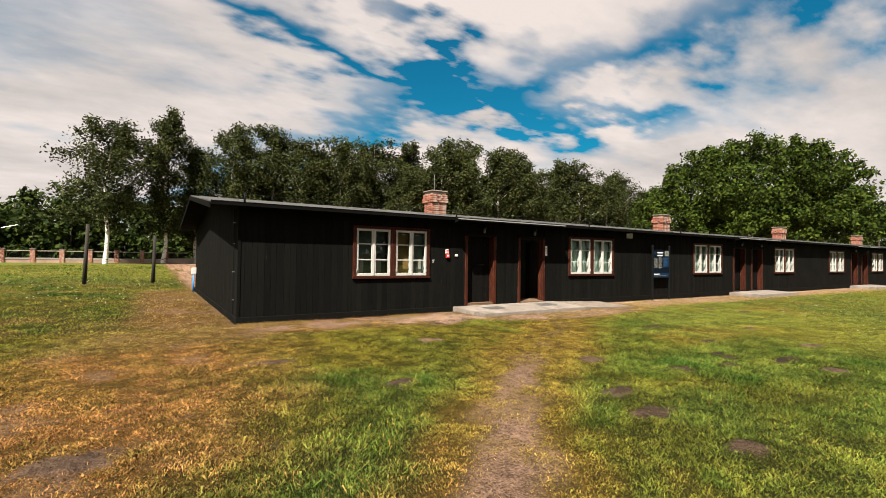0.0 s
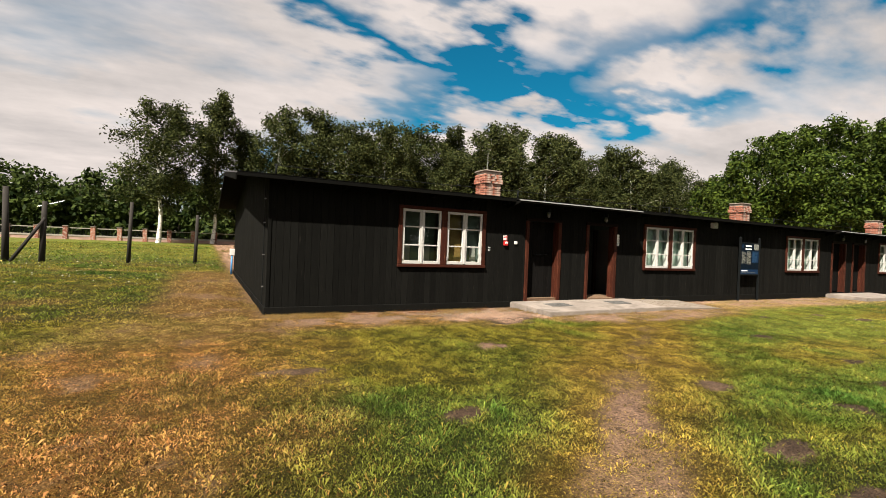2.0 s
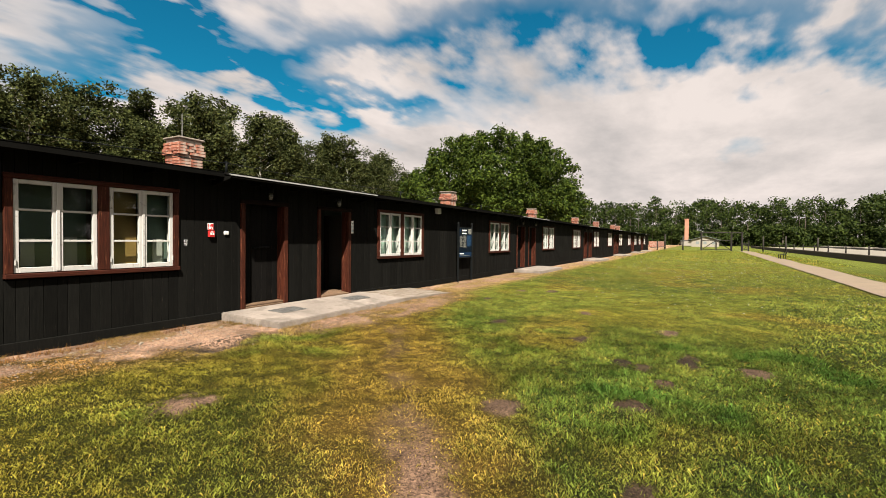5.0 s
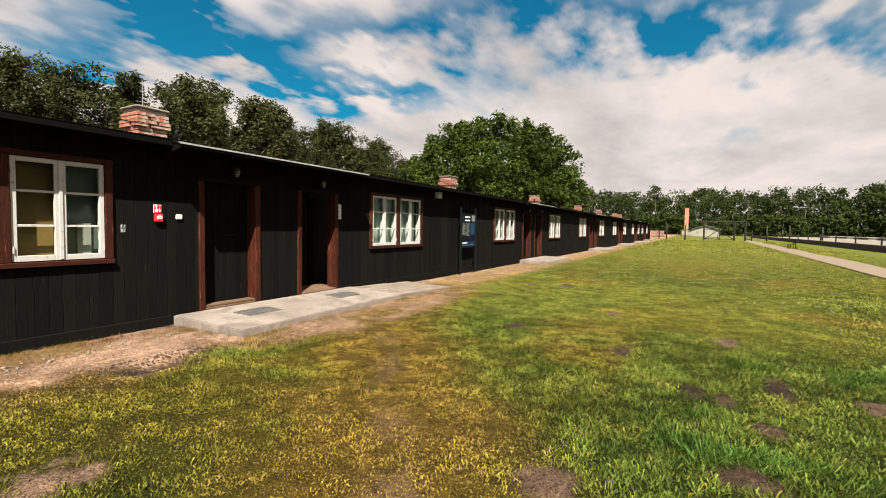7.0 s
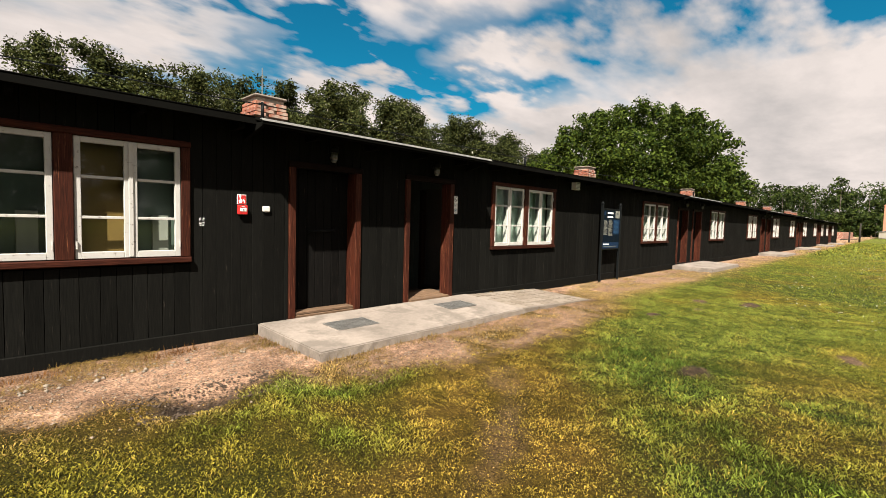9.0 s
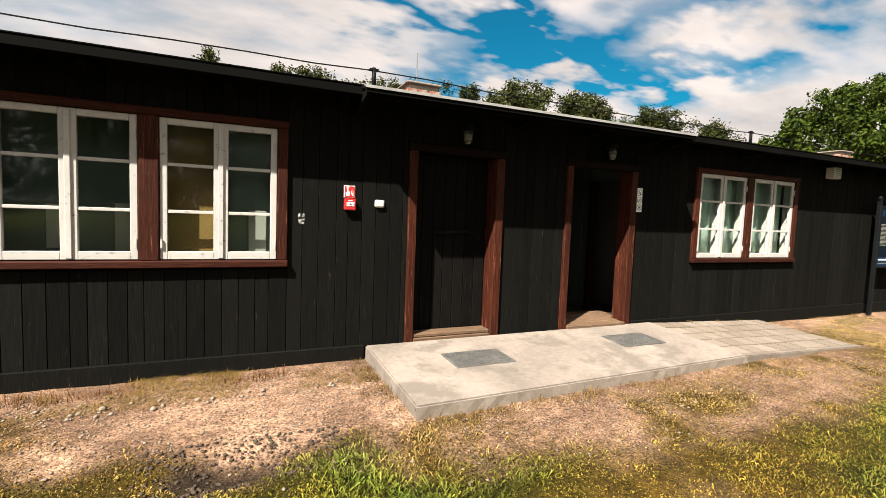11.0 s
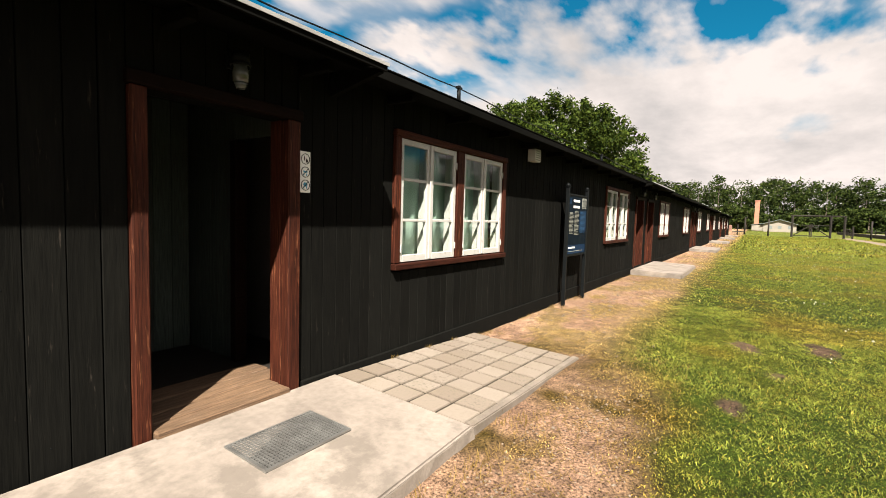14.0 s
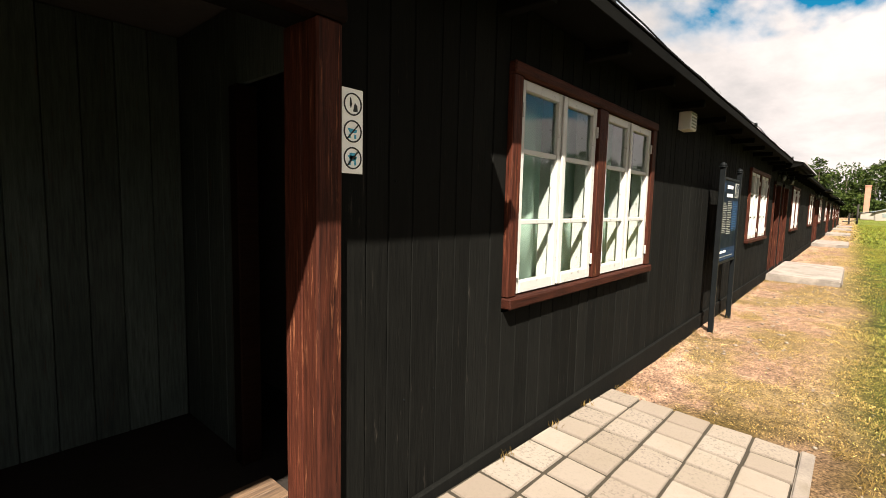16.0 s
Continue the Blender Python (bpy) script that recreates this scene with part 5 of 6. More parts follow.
bm = bmesh.new()
box(bm, 14.10, WY - 0.115, 2.30, 14.30, WY - 0.001, 2.47, 0.006)
part("housing", bm, WHITEBOX, vb_)
for k in range(5):
    bm = bmesh.new()
    box(bm, 14.115, WY - 0.121, 2.318 + 0.030 * k, 14.285, WY - 0.1155, 2.330 + 0.030 * k)
    part("slat", bm, PAPER, vb_)

# ---- information board ----
ib = thing("information_board", (15.88, 10.10, 0.08), "dark blue information board with white text between two black posts", "information board")
IBY = 10.10
for x in (15.37, 16.40):
    bm = bmesh.new()
    box(bm, x - 0.028, IBY - 0.028, -0.05, x + 0.028, IBY + 0.028, 2.03, 0.006)
    box(bm, x - 0.075, IBY - 0.05, 0.05, x + 0.075, IBY + 0.05, 0.075, 0.004)
    post = part("post", bm, BLACKMETAL, ib)
    bm = bmesh.new()
    rod(bm, (x, IBY, 2.03), (x, IBY, 2.045), 0.044, 0.044, 12)
    rod(bm, (x, IBY, 2.045), (x, IBY, 2.075), 0.036, 0.03, 12)
    rod(bm, (x, IBY, 2.075), (x, IBY, 2.09), 0.03, 0.01, 12)
    part("finial", bm, BLACKMETAL, post)
for z in (0.895, 1.90):
    bm = bmesh.new()
    box(bm, 15.41, IBY - 0.02, z, 16.36, IBY + 0.02, z + 0.03, 0.003)
    part("rail", bm, BLACKMETAL, ib)
bm = bmesh.new()
box(bm, 15.412, IBY - 0.012, 0.926, 16.358, IBY + 0.012, 1.898)
panel = part("panel", bm, NAVY, ib, "navy printed panel")


BLUETEXT = plain("pale_blue_print", c4(0.022, 0.068, 0.14), 0.05, 4, 0.5, spec=0.15)


def on_panel(name, x0, x1, z0, z1, mat, lift=0.0):
    bm = bmesh.new()
    box(bm, x0, IBY - 0.015 - lift, z0, x1, IBY - 0.0125 - lift, z1)
    part(name, bm, mat, panel)


on_panel("blue_field", 15.42, 16.35, 0.935, 1.08, BLUEPRINT)
on_panel("blue_field", 15.98, 16.35, 1.30, 1.66, BLUEPRINT)
on_panel("picture", 16.10, 16.33, 1.70, 1.88, PAPER)
for k in range(4):
    bm = bmesh.new()
    prism(bm, [(16.11 + 0.055 * k, 1.71), (16.125 + 0.055 * k, 1.71), (16.17 + 0.04 * k, 1.87), (16.16 + 0.04 * k, 1.87)], IBY - 0.0185, IBY - 0.0155)
    part("picture_line", bm, NAVY, panel)
on_panel("logo_shape", 15.46, 15.53, 1.76, 1.86, BLUEPRINT)
for k in range(2):
    on_panel("title_bar", 15.64, 15.96, 1.80 - 0.10 * k, 1.84 - 0.10 * k, WHITESIGN)
on_panel("footer_bar", 15.45, 15.78, 1.025, 1.05, WHITESIGN, 0.003)
on_panel("footer_bar", 15.45, 16.2, 0.972, 0.98, PAPER, 0.003)
rt = random.Random(8)
for col, (x0, x1, rows, z0, mat) in enumerate(((15.45, 15.66, 17, 1.62, PAPER), (15.71, 15.95, 19, 1.64, PAPER), (16.02, 16.28, 17, 1.63, BLUETEXT))):
    for r in range(rows):
        on_panel("text_bar", x0, x1 - (rt.uniform(0.0, 0.03) if r % 5 else rt.uniform(0.04, 0.14)), z0 - r * 0.0215, z0 - r * 0.0215 + 0.008, mat, 0.003)

# ---- roof wire with its stands, corner conductor, gable box ----
rw_ = thing("roof_wire", (8, 10.2, 2.7), "thin black conductor wire running along the roof on small stands", "wire")
STANDS = [(1.6, 10.07), (6.78, 10.07), (11.93, 10.07), (17.1, 10.07), (22.3, 10.07)]
for (x0, y0), (x1, y1) in zip(STANDS[:-1], STANDS[1:]):
    bm = bmesh.new()
    n, rings = 10, []
    for k in range(n + 1):
        u = k / n
        c = Vector((x0 + (x1 - x0) * u, y0 + (y1 - y0) * u, roof_z(y0 + (y1 - y0) * u) + 0.165 - 0.10 * u * (1 - u) + 0.008 * math.sin(u * 19)))
        rings.append([bm.verts.new(c + Vector((0, 0.006 * math.cos(1.2566 * i), 0.006 * math.sin(1.2566 * i)))) for i in range(5)])
    for a, b in zip(rings[:-1], rings[1:]):
        for i in range(5):
            bm.faces.new((a[i], a[(i + 1) % 5], b[(i + 1) % 5], b[i]))
    bm.faces.new(rings[0]), bm.faces.new(rings[-1][::-1])
    part("wire", bm, BLACKMETAL, rw_)
for x, y in STANDS:
    bm = bmesh.new()
    rod(bm, (x, y, roof_z(y) - 0.02), (x, y, roof_z(y) + 0.19), 0.022, 0.018, 8)
    box(bm, x - 0.04, y - 0.015, roof_z(y) + 0.16, x + 0.04, y + 0.015, roof_z(y) + 0.18)
    part("stand", bm, BLACKMETAL, rw_)
cd = thing("corner_conductor", (WX0, 10.8, 0.1), "thin earthing cable clipped down the gable corner", "cable")
bm = bmesh.new()
rod(bm, (WX0 - 0.02, 10.75, 0.05), (WX0 - 0.02, 10.75, 2.5), 0.007, sides=6)
rod(bm, (WX0 - 0.02, 10.75, 0.15), (WX0 - 0.16, 10.42, 0.04), 0.007, sides=6)
part("cable", bm, BLACKMETAL, cd)
for z in (0.55, 1.15, 1.75, 2.2):
    bm = bmesh.new()
    box(bm, WX0 - 0.03, 10.72, z, WX0 + 0.001, 10.79, z + 0.02, 0.002)
    part("clip", bm, METAL, cd, "bright metal clip")
gb = thing("supply_box", (WX0 - 0.1, 20.3, 0.1), "small white supply box with blue pipes at the gable foot", "supply box")
bm = bmesh.new()
box(bm, WX0 - 0.16, 20.2, 0.78, WX0 + 0.001, 20.42, 1.02, 0.01)
part("housing", bm, WHITEBOX, gb)
for dy in (20.24, 20.34):
    bm = bmesh.new()
    rod(bm, (WX0 - 0.09, dy, 0.02), (WX0 - 0.09, dy, 0.78), 0.03)
    part("pipe", bm, BLUEPIPE, gb)

# ---- far things beyond the meadow ----
def fence_pole(x, y, h, lean=(0, 0), r=0.09):
    p = thing("fence_pole", (x, y, gz(x, y)), "dark weathered round timber fence pole", "pole", "old fence poles")
    bm = bmesh.new()
    rod(bm, (x, y, gz(x, y) - 0.2), (x + lean[0], y + lean[1], gz(x, y) + h), r, r * 0.75, 9)
    part("shaft", bm, POSTWOOD, p)
    return p


fence_pole(-2.52, 26.6, 2.8, (0.08, 0))
fence_pole(0.14, 27.0, 2.4, (0.05, 0))
fence_pole(-5.56, 26.6, 2.6, (0.05, 0), 0.12)
pp = fence_pole(-6.63, 26.3, 3.1, (-0.05, 0), 0.13)
bm = bmesh.new()
rod(bm, (-6.5, 26.25, gz(-6, 26)), (-5.45, 26.5, 1.95), 0.07, 0.06, 8)
part("brace", bm, POSTWOOD, pp, "slanting timber brace")
bm = bmesh.new()
rod(bm, (-5.55, 26.6, 2.2), (-5.5, 26.6, 2.45), 0.02, sides=6)
rod(bm, (-5.75, 26.6, 2.42), (-4.85, 26.6, 2.72), 0.014, 0.01, sides=6)
part("lamp_arm", bm, METAL, pp, "thin metal lamp arm")


PALEPINK = plain("pale_pink_render", c4(0.30, 0.20, 0.16), 0.2, 1.0, 0.9)


def brick_fence():
    f = thing("brick_fence", (0, 72, gz(0, 72)), "low pale wall with brick piers and iron infill panels", "fence")
    pier_bm = None
    xs = [-36 + 2.7 * k for k in range(15)]
    for x in xs:
        z = gz(x, 72)
        bm = bmesh.new()
        box(bm, x - 0.24, 71.76, z - 0.2, x + 0.24, 72.24, z + 1.62, 0.02)
        pier = part("pier", bm, BRICK, f, "red brick pier")
        bm = bmesh.new()
        box(bm, x - 0.29, 71.71, z + 1.62, x + 0.29, 72.29, z + 1.72, 0.03)
        part("cap", bm, ROUGHCON, pier)
        bm = bmesh.new()
        box(bm, x + 0.245, 71.86, z - 0.2, x + 2.455, 72.14, z + 0.42)
        part("plinth", bm, PALEPINK, f)
        bm = bmesh.new()
        box(bm, x + 0.245, 71.82, z + 0.424, x + 2.455, 72.18, z + 0.62, 0.02)
        box(bm, x + 0.245, 71.9, z + 1.40, x + 2.455, 72.1, z + 1.50)
        part("coping", bm, PLASTER, f)
        bm = bmesh.new()
        for k in range(14):
            xx = x + 0.32 + 0.155 * k
            box(bm, xx, 71.98, z + 0.62, xx + 0.03, 72.02, z + 1.40)
        part("iron_bars", bm, BLACKMETAL, f)


brick_fence()
bm = bmesh.new()
for k in range(10):
    box(bm, 2.0 + 4.2 * k, 73.9, gz(0, 74) - 0.1, 6.1 + 4.2 * k, 74.1, gz(0, 74) + 0.7, 0.02)
solid("low_wall", bm, PLASTER, "low pale wall running behind the birches", "wall")

# sand path beside the meadow
xs, ys = np.arange(6, 97, 0.8), np.linspace(0, 1, 4)
PX, PV = np.meshgrid(xs, ys, indexing="ij")
PY = -1.45 - 0.018 * (PX - 20) - PV * (1.55 + 0.1 * np.sin(PX * 0.4))
idx = np.arange(PX.size).reshape(PX.shape)
qd = np.stack([idx[:-1, :-1], idx[:-1, 1:], idx[1:, 1:], idx[1:, :-1]], -1).reshape(-1, 4)
sand = new("pavement", mesh_from_arrays(np.stack([PX, PY, height(PX, PY) + 0.03], -1).reshape(-1, 3), qd, SANDPATH, smooth=True))
tagged(sand, "narrow trodden sand path along the meadow", "path", kind="structure")


def bench(x, y):
    z = gz(x, y) + 0.05
    b = thing("park_bench", (x, y, z), "dark slatted park bench with a sloping back beside the path", "bench")
    for k in range(3):
        bm = bmesh.new()
        box(bm, x - 0.75, y + 0.09 - 0.14 * k, z + 0.42, x + 0.75, y + 0.20 - 0.14 * k, z + 0.46, 0.006)
        part("seat_slat", bm, POSTWOOD, b)
    for k in range(3):
        bm = bmesh.new()
        rod(bm, (x - 0.75, y - 0.24 - 0.05 * k, z + 0.55 + 0.13 * k), (x + 0.75, y - 0.24 - 0.05 * k, z + 0.55 + 0.13 * k), 0.045, sides=6)
        part("back_slat", bm, POSTWOOD, b)
    for xx in (x - 0.6, x + 0.6):
        for p, q in (((xx, y + 0.2, z - 0.05), (xx, y + 0.17, z + 0.43)), ((xx, y - 0.22, z - 0.05), (xx, y - 0.20, z + 0.43))):
            bm = bmesh.new()
            rod(bm, p, q, 0.035, sides=6)
            part("leg", bm, BLACKMETAL, b)
        bm = bmesh.new()
        rod(bm, (xx, y - 0.20, z + 0.432), (xx, y - 0.36, z + 0.92), 0.035, sides=6)
        part("back_post", bm, BLACKMETAL, b)


bench(54.5, -3.6)


def beam(name, p, q, r, parent):
    bm = bmesh.new()
    rod(bm, p, q, r, r * 0.95, 6)
    return part(name, bm, POSTWOOD, parent)


GX_ = 92.5
gate = thing("timber_gate", (GX_, 0.6, 0), "tall dark timber gate frame with braced leaves", "gate")
for y, h in ((2.8, 3.2), (-1.55, 3.2), (-3.05, 3.2)):
    beam("post", (GX_, y, -0.2), (GX_, y, h), 0.16, gate)
beam("top_beam", (GX_, 3.0, 3.1), (GX_, -3.2, 3.1), 0.12, gate)
for y0, y1 in ((2.65, 0.75), (-1.4, 0.55)):
    for z in (0.25, 1.75):
        beam("rail", (GX_, y0, z), (GX_, y1, z), 0.06, gate)
    beam("brace", (GX_, y0, 0.25), (GX_, y1, 1.7), 0.07, gate)
    beam("stile", (GX_, y1, 0.1), (GX_, y1, 1.9), 0.08, gate)
wick = thing("wicket_gate", (GX_, -3.5, 0), "small latticed timber wicket beside the gate", "gate")
beam("post", (GX_, -3.95, -0.2), (GX_, -3.95, 1.8), 0.12, wick)
for z in (0.3, 1.3):
    beam("rail", (GX_, -3.1, z), (GX_, -3.9, z), 0.05, wick)
for k in range(5):
    beam("lattice", (GX_, -3.12 - 0.15 * k, 0.3), (GX_, -3.32 - 0.15 * k + 0.05, 1.3), 0.025, wick)
for x, y, h in ((92.6, 5.6, 2.6), (95.5, 8.6, 2.8), (94, -6.1, 2.6), (94, -9.1, 2.6), (94, -13.2, 2.4)):
    fence_pole(x, y, h, (0, 0), 0.13)
fl = thing("rail_fence", (88, 9.5, 0), "low dark rail fence beyond the end of the barrack", "fence")
for a, b in (((83, 9.9), (89, 9.4)), ((89, 9.4), (95.5, 8.6))):
    beam("rail", (a[0], a[1], 0.55), (b[0], b[1], 0.55), 0.07, fl)
beam("post", (89, 9.4, -0.2), (89, 9.4, 1.6), 0.11, fl)

# stone field with a dark kerb wall
bm = bmesh.new()
box(bm, 30, -9.35, -0.2, 150, -8.95, 0.55, 0.03)
solid("kerb_wall", bm, DARKSTONE, "low dark stone kerb wall", "wall")
bm = bmesh.new()
box(bm, 30, -30, -0.2, 150, -9.36, 0.30)
solid("stone_field", bm, PALESTONE, "flat field of pale stones marking a vanished building", "stone field", kind="structure")
for k in range(12):
    x = 34 + 7.5 * k
    p = thing("rail_post", (x, -10.2, 0.30), "short dark post of a low rail", "post", "low rail posts")
    bm = bmesh.new()
    rod(bm, (x, -10.2, 0.28), (x, -10.2, 1.25), 0.07, sides=7)
    part("shaft", bm, POSTWOOD, p)
    bm = bmesh.new()
    rod(bm, (x, -10.2, 1.0), (x + 7.4, -10.2, 1.0), 0.05, sides=6)
    part("rail", bm, POSTWOOD, p)
for k in range(7):
    x = 60 + 14 * k
    bm = bmesh.new()
    box(bm, x, -26.4, 0.0, x + 9, -24.0, 0.75, 0.05)
    solid("stone_bed", bm, PALESTONE, "long pale stone bed in the far field", "stone bed", "stone beds")


def low_house():
    h = thing("low_house", (170, 1.5, 0), "low cream house with a grey sheet roof near the woods", "house")
    x0, x1, y0, y1, ez, rz = 160.0, 180.0, -2.0, 5.2, 2.1, 3.2
    bm = bmesh.new()
    ring = [(y0, -0.3), (y1, -0.3), (y1, ez), ((y0 + y1) / 2, rz), (y0, ez)]
    a = [bm.verts.new((x0, y, z)) for y, z in ring]
    b = [bm.verts.new((x1, y, z)) for y, z in ring]
    bm.faces.new(a[::-1]), bm.faces.new(b)
    for i in range(5):
        bm.faces.new((a[i], a[(i + 1) % 5], b[(i + 1) % 5], b[i]))
    part("wall", bm, PLASTER, h)
    m = (y0 + y1) / 2
    for ya in (y0 - 0.5, y1 + 0.5):
        bm = bmesh.new()
        slope(bm, ya, ez - 0.05, m + (-0.01 if ya < m else 0.01), rz + 0.14, 0.1, x0 - 0.5, x1 + 0.5)
        part("roof", bm, GREYROOF, h)
    for yy in (-0.6, 1.6, 3.6):
        bm = bmesh.new()
        box(bm, x0 - 0.03, yy - 0.4, 0.8, x0 - 0.002, yy + 0.4, 1.6)
        part("window", bm, GREYROOF, h)
    bm = bmesh.new()
    box(bm, x0 + 0.2, y1 + 0.004, 0.2, x0 + 18, y1 + 2.6, 1.75)
    part("annex", bm, PLASTER, h)
    bm = bmesh.new()
    slope(bm, y1 + 2.9, 1.75, y1 + 0.5, 2.2, 0.08, x0, x0 + 18.3)
    part("annex_roof", bm, GREYROOF, h)
    s = thing("brick_stack", (172, 6.8, 0), "tall square brick chimney stack by the low house", "chimney")
    bm = bmesh.new()
    box(bm, 171.4, 6.2, -0.3, 172.6, 7.35, 8.6, 0.03)
    part("shaft", bm, PINKBRICK, s)
    bm = bmesh.new()
    box(bm, 171.3, 6.1, 8.6, 172.7, 7.45, 8.9, 0.03)
    part("cap", bm, PINKBRICK, s)


low_house()
bm = bmesh.new()
box(bm, 120, 12, -0.2, 150, 13.5, 1.5, 0.05)
solid("brick_wall", bm, BRICK, "long low red-brick wall beyond the fence", "wall")

# ---- scattered small stuff ----
def scatter(name, mat, count, field, size, label, category, seed, flat=0.6, lift=0.3):
    r = np.random.default_rng(seed)
    x, y = r.uniform(field[0], field[1], count), r.uniform(field[2], field[3], count)
    ok = ~((x > 6.75) & (x < 12.75) & (y > 8.8))
    x, y = x[ok], y[ok]
    k = len(x)
    s = size * r.uniform(0.4, 1.4, k)
    z = height(x, y) + s * lift
    base = np.array([(1, 0, 0), (0, 1, 0), (-1, 0, 0), (0, -1, 0), (0, 0, 1), (0, 0, -1)], dtype=float)
    tri = np.array([(0, 1, 4), (1, 2, 4), (2, 3, 4), (3, 0, 4), (1, 0, 5), (2, 1, 5), (3, 2, 5), (0, 3, 5)])
    v = base[None] * s[:, None, None] * r.uniform(0.6, 1.3, (k, 6, 1)) * (1, 1, flat)
    a = r.uniform(0, 6.28, k)
    ca, sa = np.cos(a)[:, None], np.sin(a)[:, None]
    vx = v[:, :, 0] * ca - v[:, :, 1] * sa + x[:, None]
    vy = v[:, :, 0] * sa + v[:, :, 1] * ca + y[:, None]
    v = np.stack([vx, vy, v[:, :, 2] + z[:, None]], -1).reshape(-1, 3)
    f = (tri[None] + 6 * np.arange(k)[:, None, None]).reshape(-1, 3)
    tagged(new(name, mesh_from_arrays(v, f, mat)), label, category, kind="stuff")


scatter("pebbles", PEBBLE, 420, (4.2, 14.0, 8.3, 10.15), 0.013, "small stones and mortar crumbs on the bare earth", "stones", 1)
scatter("pebbles", PEBBLE, 220, (14.0, 22.0, 9.0, 10.15), 0.02, "small stones along the foot of the wall", "stones", 4)
scatter("soil_clods", plain("dark_soil", c4(0.045, 0.032, 0.022), 0.3, 9, 0.95), 420, (5.2, 6.3, 8.42, 8.95), 0.014, "dark damp clods and roots round a hole in the earth", "soil", 2)
scatter("clover_flowers", FLOWER, 1100, (13.0, 60.0, -1.0, 7.0), 0.014, "small white clover heads in the grass", "flowers", 3, 0.8, 3.0)
scatter("clover_flowers", FLOWER, 260, (-12.0, 1.0, 15.0, 32.0), 0.02, "small white clover heads in the grass", "flowers", 5, 0.8, 3.0)


def straw(x0, x1, y0, y1, count, seed):
    """Loose dry stems lying and leaning along the foot of the wall."""
    r = np.random.default_rng(seed)
    x, y = r.uniform(x0, x1, count), y1 - (y1 - y0) * r.random(count) ** 1.7
    m = fbm(x, y, 2.2, 71) > 0.47
    ok = m & ~((x > 6.78) & (x < 12.7) & (y > 8.8))
    x, y = x[ok], y[ok]
    k = len(x)
    a, l, up_ = r.uniform(0, 6.28, k), r.uniform(0.025, 0.09, k), r.uniform(0.1, 0.7, k)
    p = np.stack([x, y, height(x, y) + 0.004], -1)
    q = p + np.stack([np.cos(a) * l, np.sin(a) * l, l * up_], -1)
    side = np.stack([-np.sin(a), np.cos(a), 0 * a], -1) * 0.0022
    v = np.stack([p - side, p + side, q], 1).reshape(-1, 3)
    return v


sv = np.concatenate([straw(1.5, 6.8, 9.6, 10.24, 16000, 1), straw(6.8, 13.5, 8.0, 8.9, 7000, 2), straw(12.6, 24, 9.1, 10.22, 12000, 3), straw(-1.5, 2.0, 5.0, 11.5, 9000, 4)])
tagged(new("dry_grass", mesh_from_arrays(sv, np.arange(len(sv)).reshape(-1, 3), DRYSTEM)), "loose dry straw lying along the foot of the wall", "dry grass", kind="stuff")


def tuft(name, places, count, reach, tall, mat, label, category, seed):
    """Small clumps of fine stems."""
    r = np.random.default_rng(seed)
    vs = []
    for x, y, z in places:
        a, l = r.uniform(0, 6.28, count), r.uniform(0.4, 1.0, count) * tall
        p = np.stack([x + r.normal(0, reach, count), y + r.normal(0, reach * 0.5, count), np.full(count, z)], -1)
        p[:, 2] = np.maximum(z, height(p[:, 0], p[:, 1]) - 0.004)
        q = p + np.stack([np.cos(a) * l * 0.5, np.sin(a) * l * 0.5, l], -1)
        side = np.stack([-np.sin(a), np.cos(a), 0 * a], -1) * 0.003
        vs.append(np.stack([p - side, p + side, q], 1).reshape(-1, 3))
    v = np.concatenate(vs)
    tagged(new(name, mesh_from_arrays(v, np.arange(len(v)).reshape(-1, 3), mat)), label, category, kind="stuff")


tuft("weeds", [(6.76, 9.9 - 0.22 * k, 0.08) for k in range(5)] + [(7.3 + 0.5 * k, 8.80 + 0.02 * k, 0.05) for k in range(6)], 34, 0.05, 0.06, DRYSTEM, "dry weeds growing along the slab's foot", "weeds", 3)
tuft("straw_tufts", [(2.6, 10.05, 0.07), (3.1, 9.98, 0.07), (3.45, 10.02, 0.07), (3.9, 9.95, 0.07), (4.2, 10.02, 0.08), (4.5, 9.97, 0.08), (4.85, 10.0, 0.08), (5.75, 9.98, 0.08), (5.95, 10.02, 0.08)], 90, 0.11, 0.085, RUSTSTEM, "rust-brown withered grass tufts at the wall's foot", "dry grass", 21)
tuft("straw_tufts", [(6.72, 9.95, 0.08), (6.70, 9.7, 0.08), (6.74, 9.4, 0.08), (6.9, 8.72, 0.06), (7.15, 8.74, 0.06), (7.5, 8.76, 0.06), (8.1, 8.74, 0.06), (8.35, 8.8, 0.07), (9.0, 8.78, 0.07), (9.3, 8.68, 0.06), (10.2, 8.8, 0.08), (10.9, 8.85, 0.08)], 80, 0.10, 0.07, DRYSTEM, "yellow withered grass tufts round the slab", "dry grass", 22)
scatter("stones", PALEPEBBLE, 46, (4.4, 6.6, 9.58, 9.78), 0.022, "row of small pale stones in the earth before the wall", "stones", 11)
scatter("pebbles", PEBBLE, 900, (3.5, 6.9, 8.9, 10.1), 0.011, "crumbs of earth and mortar before the wall", "stones", 12)
scatter("soil_clods", PEBBLE, 700, (6.8, 12.0, 8.0, 8.8), 0.010, "crumbs of trodden earth before the slab", "soil", 13)
tuft("roof_weeds", [(13.6, 9.99, 2.58), (14.2, 9.99, 2.58), (14.5, 9.99, 2.58), (16.3, 9.99, 2.58)], 14, 0.05, 0.09, BEECHLEAF, "small green seedlings on the roof edge", "weeds", 5)
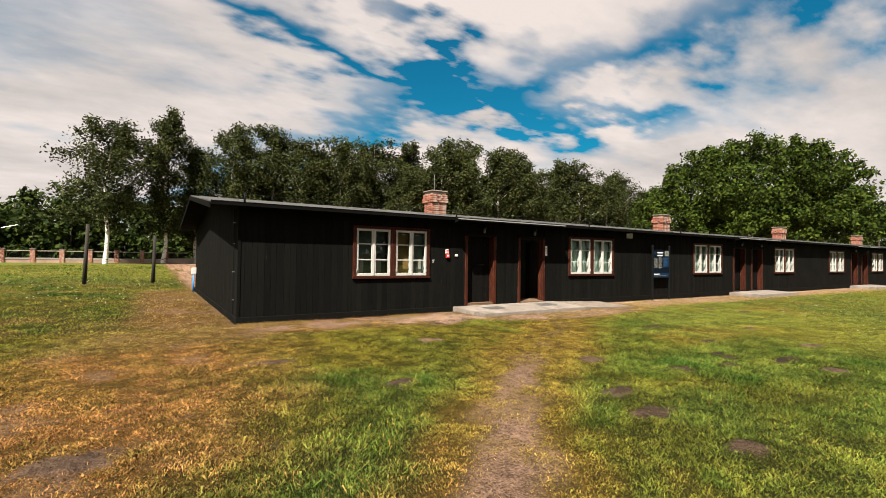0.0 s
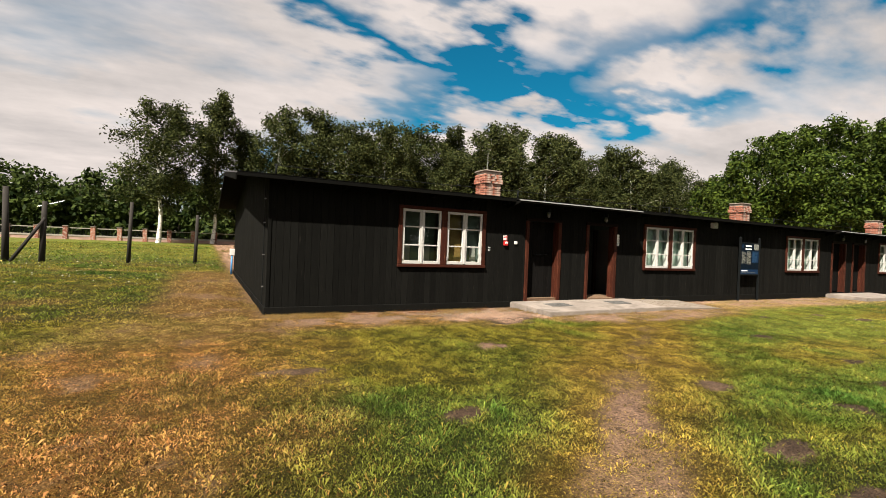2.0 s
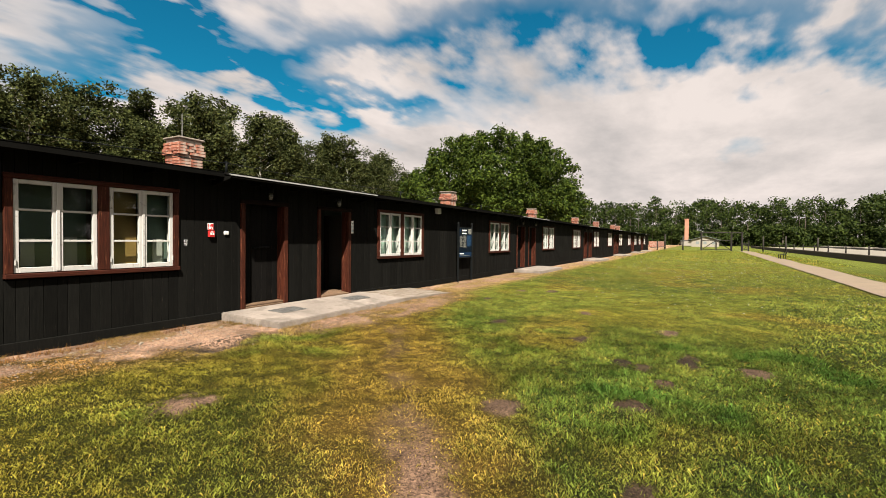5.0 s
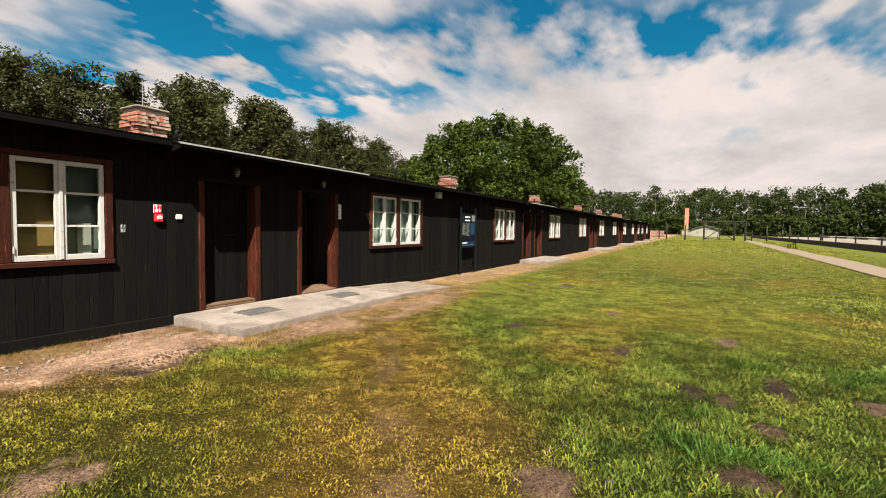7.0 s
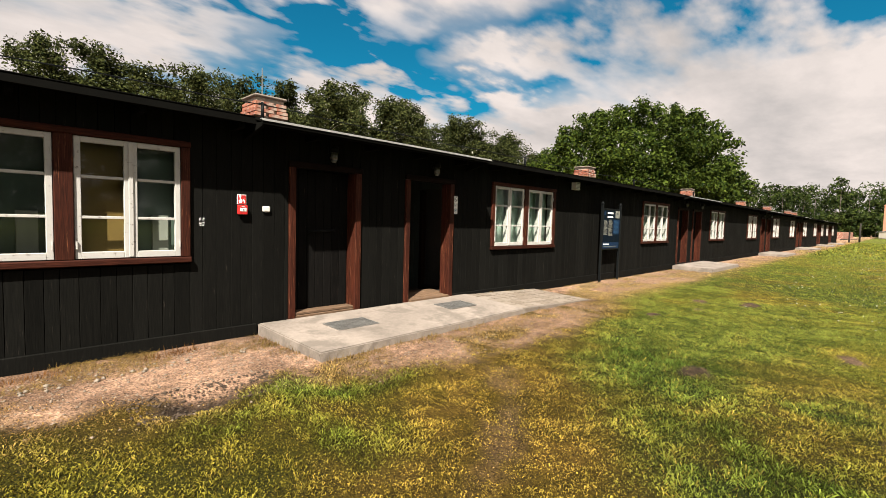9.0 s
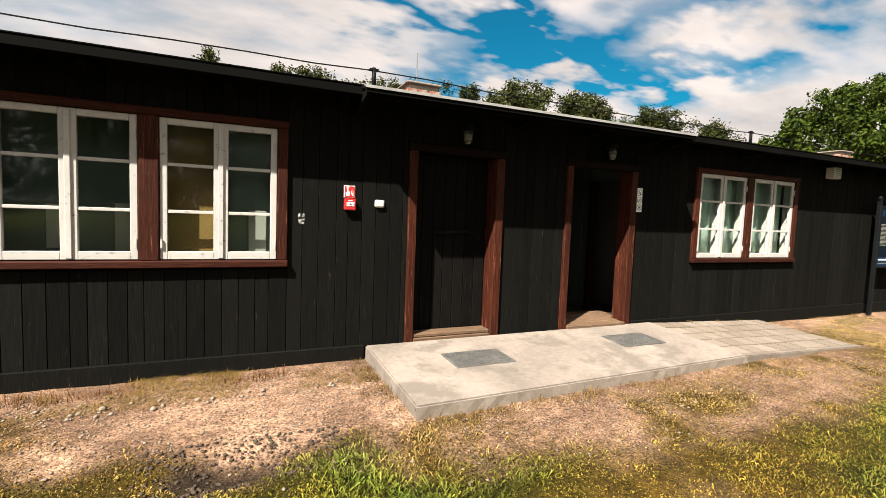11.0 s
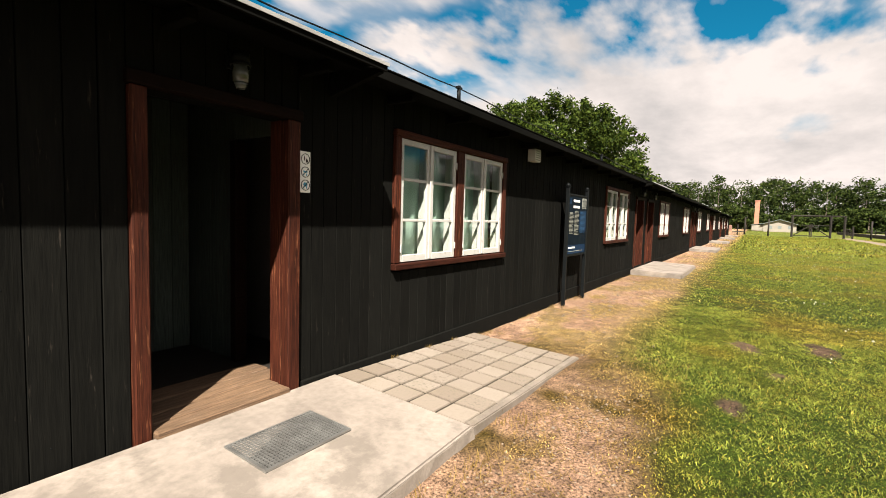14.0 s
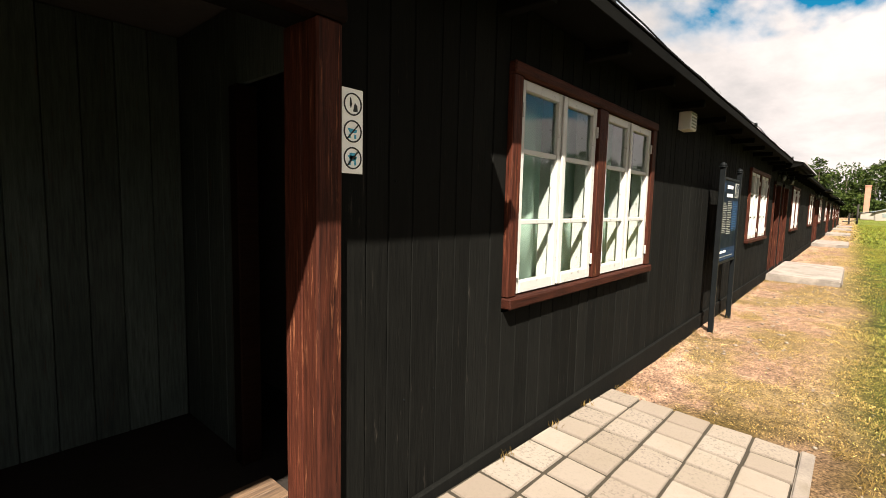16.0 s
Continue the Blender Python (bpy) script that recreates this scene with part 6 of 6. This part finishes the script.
tuft("weeds", [(11.2, 10.21, 0.21), (11.75, 10.21, 0.18), (12.2, 10.21, 0.16), (15.3, 10.05, 0.09), (15.45, 10.12, 0.09)], 18, 0.04, 0.045, DRYSTEM, "dry tufts at the foot of the wall", "weeds", 7)

# ---- boards of the walls, last ----
bm = bmesh.new()
box(bm, WX0 - 0.03, WY - 0.034, 0.02, 6.80, WY - 0.002, 0.235, 0.006)
tagged(part("skirting_board", bm, TAR, wall_front), "wide black skirting board")
bm = bmesh.new()
box(bm, 10.19, WY - 0.03, 0.05, WX1, WY - 0.002, 0.27, 0.006)
part("skirting_board", bm, TAR, wall_front, "wide black skirting board")
bm = bmesh.new()
box(bm, WX0 - 0.034, WY + 0.0, 0.02, WX0 - 0.003, WB, 0.235, 0.006)
part("skirting_board", bm, TAR, wall_gable, "wide black skirting board")
bm = bmesh.new()
box(bm, WX0 - 0.012, WY - 0.014, 0.2, WX0 + 0.05, WY - 0.001, top_z, 0.004)
part("corner_board", bm, TAR, wall_front)

PLANK_MESHES = {}


def plank_mesh(w, z0, z1):
    key = (round(w, 2), z0, z1)
    if key not in PLANK_MESHES:
        bm = bmesh.new()
        w2 = key[0] / 2 - 0.0016
        vs = [bm.verts.new(p) for p in ((-w2 + 0.003, 0, z0), (w2 - 0.003, 0, z0), (w2 - 0.003, 0, z1), (-w2 + 0.003, 0, z1),
                                        (-w2, 0.005, z0), (w2, 0.005, z0), (w2, 0.005, z1), (-w2, 0.005, z1),
                                        (-w2, 0.024, z0), (w2, 0.024, z0), (w2, 0.024, z1), (-w2, 0.024, z1))]
        for q in ((0, 1, 2, 3), (4, 0, 3, 7), (1, 5, 6, 2), (8, 4, 7, 11), (5, 9, 10, 6), (9, 8, 11, 10), (3, 2, 6, 7), (7, 6, 10, 11), (1, 0, 4, 5), (5, 4, 8, 9)):
            bm.faces.new([vs[i] for i in q])
        PLANK_MESHES[key] = finish(bm, TAR, Vector((0, 0, 0)))
    return PLANK_MESHES[key]


def spans(x):
    """Heights that boards cover at x: the whole wall, or what an opening leaves."""
    for a, b, z0, z1 in OPEN:
        if a - 0.08 < x < b + 0.08:
            return [(0.03, z0 - 0.085), (z1 + 0.03, top_z)] if z0 > 0 else [(z1 + 0.03, top_z)]
    return [(0.03, top_z)]


rp = random.Random(4)
x = WX0 + 0.002
plank_count = 0
rest_v, rest_f = [], []
while x < WX1 - 0.1:
    w = rp.choice((0.11, 0.13, 0.13, 0.14, 0.16))
    edges = sorted([e for a, b, z0, z1 in OPEN for e in (a - (0.085 if z0 > 0 else 0.085), b + (0.085 if z0 > 0 else 0.10))])
    nxt = [e for e in edges if e > x + 0.001]
    if nxt and x + w > nxt[0] - 0.05:
        w = nxt[0] - x
        if w > 0.2:
            w /= 2
    c = x + w / 2
    for z0, z1 in spans(c):
        if x < 27.5 and plank_count < 300:
            ob = new("plank", plank_mesh(w, round(z0, 3), round(z1, 3)))
            ob.parent = wall_front
            ob.location = (c, WY + rp.uniform(-0.0015, 0.0015), 0)
            plank_count += 1
        else:
            k = len(rest_v)
            h = w / 2 - 0.004
            rest_v += [(c - h, WY, z0), (c + h, WY, z0), (c + h, WY, z1), (c - h, WY, z1), (c - h - 0.002, WY + 0.02, z0), (c + h + 0.002, WY + 0.02, z0), (c + h + 0.002, WY + 0.02, z1), (c - h - 0.002, WY + 0.02, z1)]
            rest_f += [tuple(k + i for i in q) for q in ((0, 1, 2, 3), (4, 0, 3, 7), (1, 5, 6, 2), (3, 2, 6, 7), (1, 0, 4, 5))]
    x += w
me = bpy.data.meshes.new("mesh")
me.from_pydata(rest_v, [], rest_f)
me.materials.append(TAR)
ob = new("far_planks", me)
ob.parent = wall_front
tagged(ob, "black boards of the far half of the wall", kind="stuff")
y = WY + 0.03
while y < WB - 0.1:
    w = rp.choice((0.12, 0.14, 0.14, 0.16))
    zt = round(roof_z(y + w / 2) - 0.09, 2)
    ob = new("plank", plank_mesh(w, 0.03, zt))
    ob.parent = wall_gable
    ob.location = (WX0 + 0.001, y + w / 2, 0)
    ob.rotation_euler = (0, 0, -math.pi / 2)
    y += w
# nail heads and knots on the boards near the doors
for k in range(36):
    x, z = rp.uniform(6.15, 16), rp.choice((0.35, 0.37, 1.05, 1.12, 1.62, 0.72))
    if any(a - 0.12 < x < b + 0.12 for a, b, z0, z1 in OPEN):
        continue
    bm = bmesh.new()
    rod(bm, (x, WY - 0.003, z), (x, WY + 0.004, z), 0.004, sides=6)
    part("nail_head", bm, BLACKMETAL, wall_front)
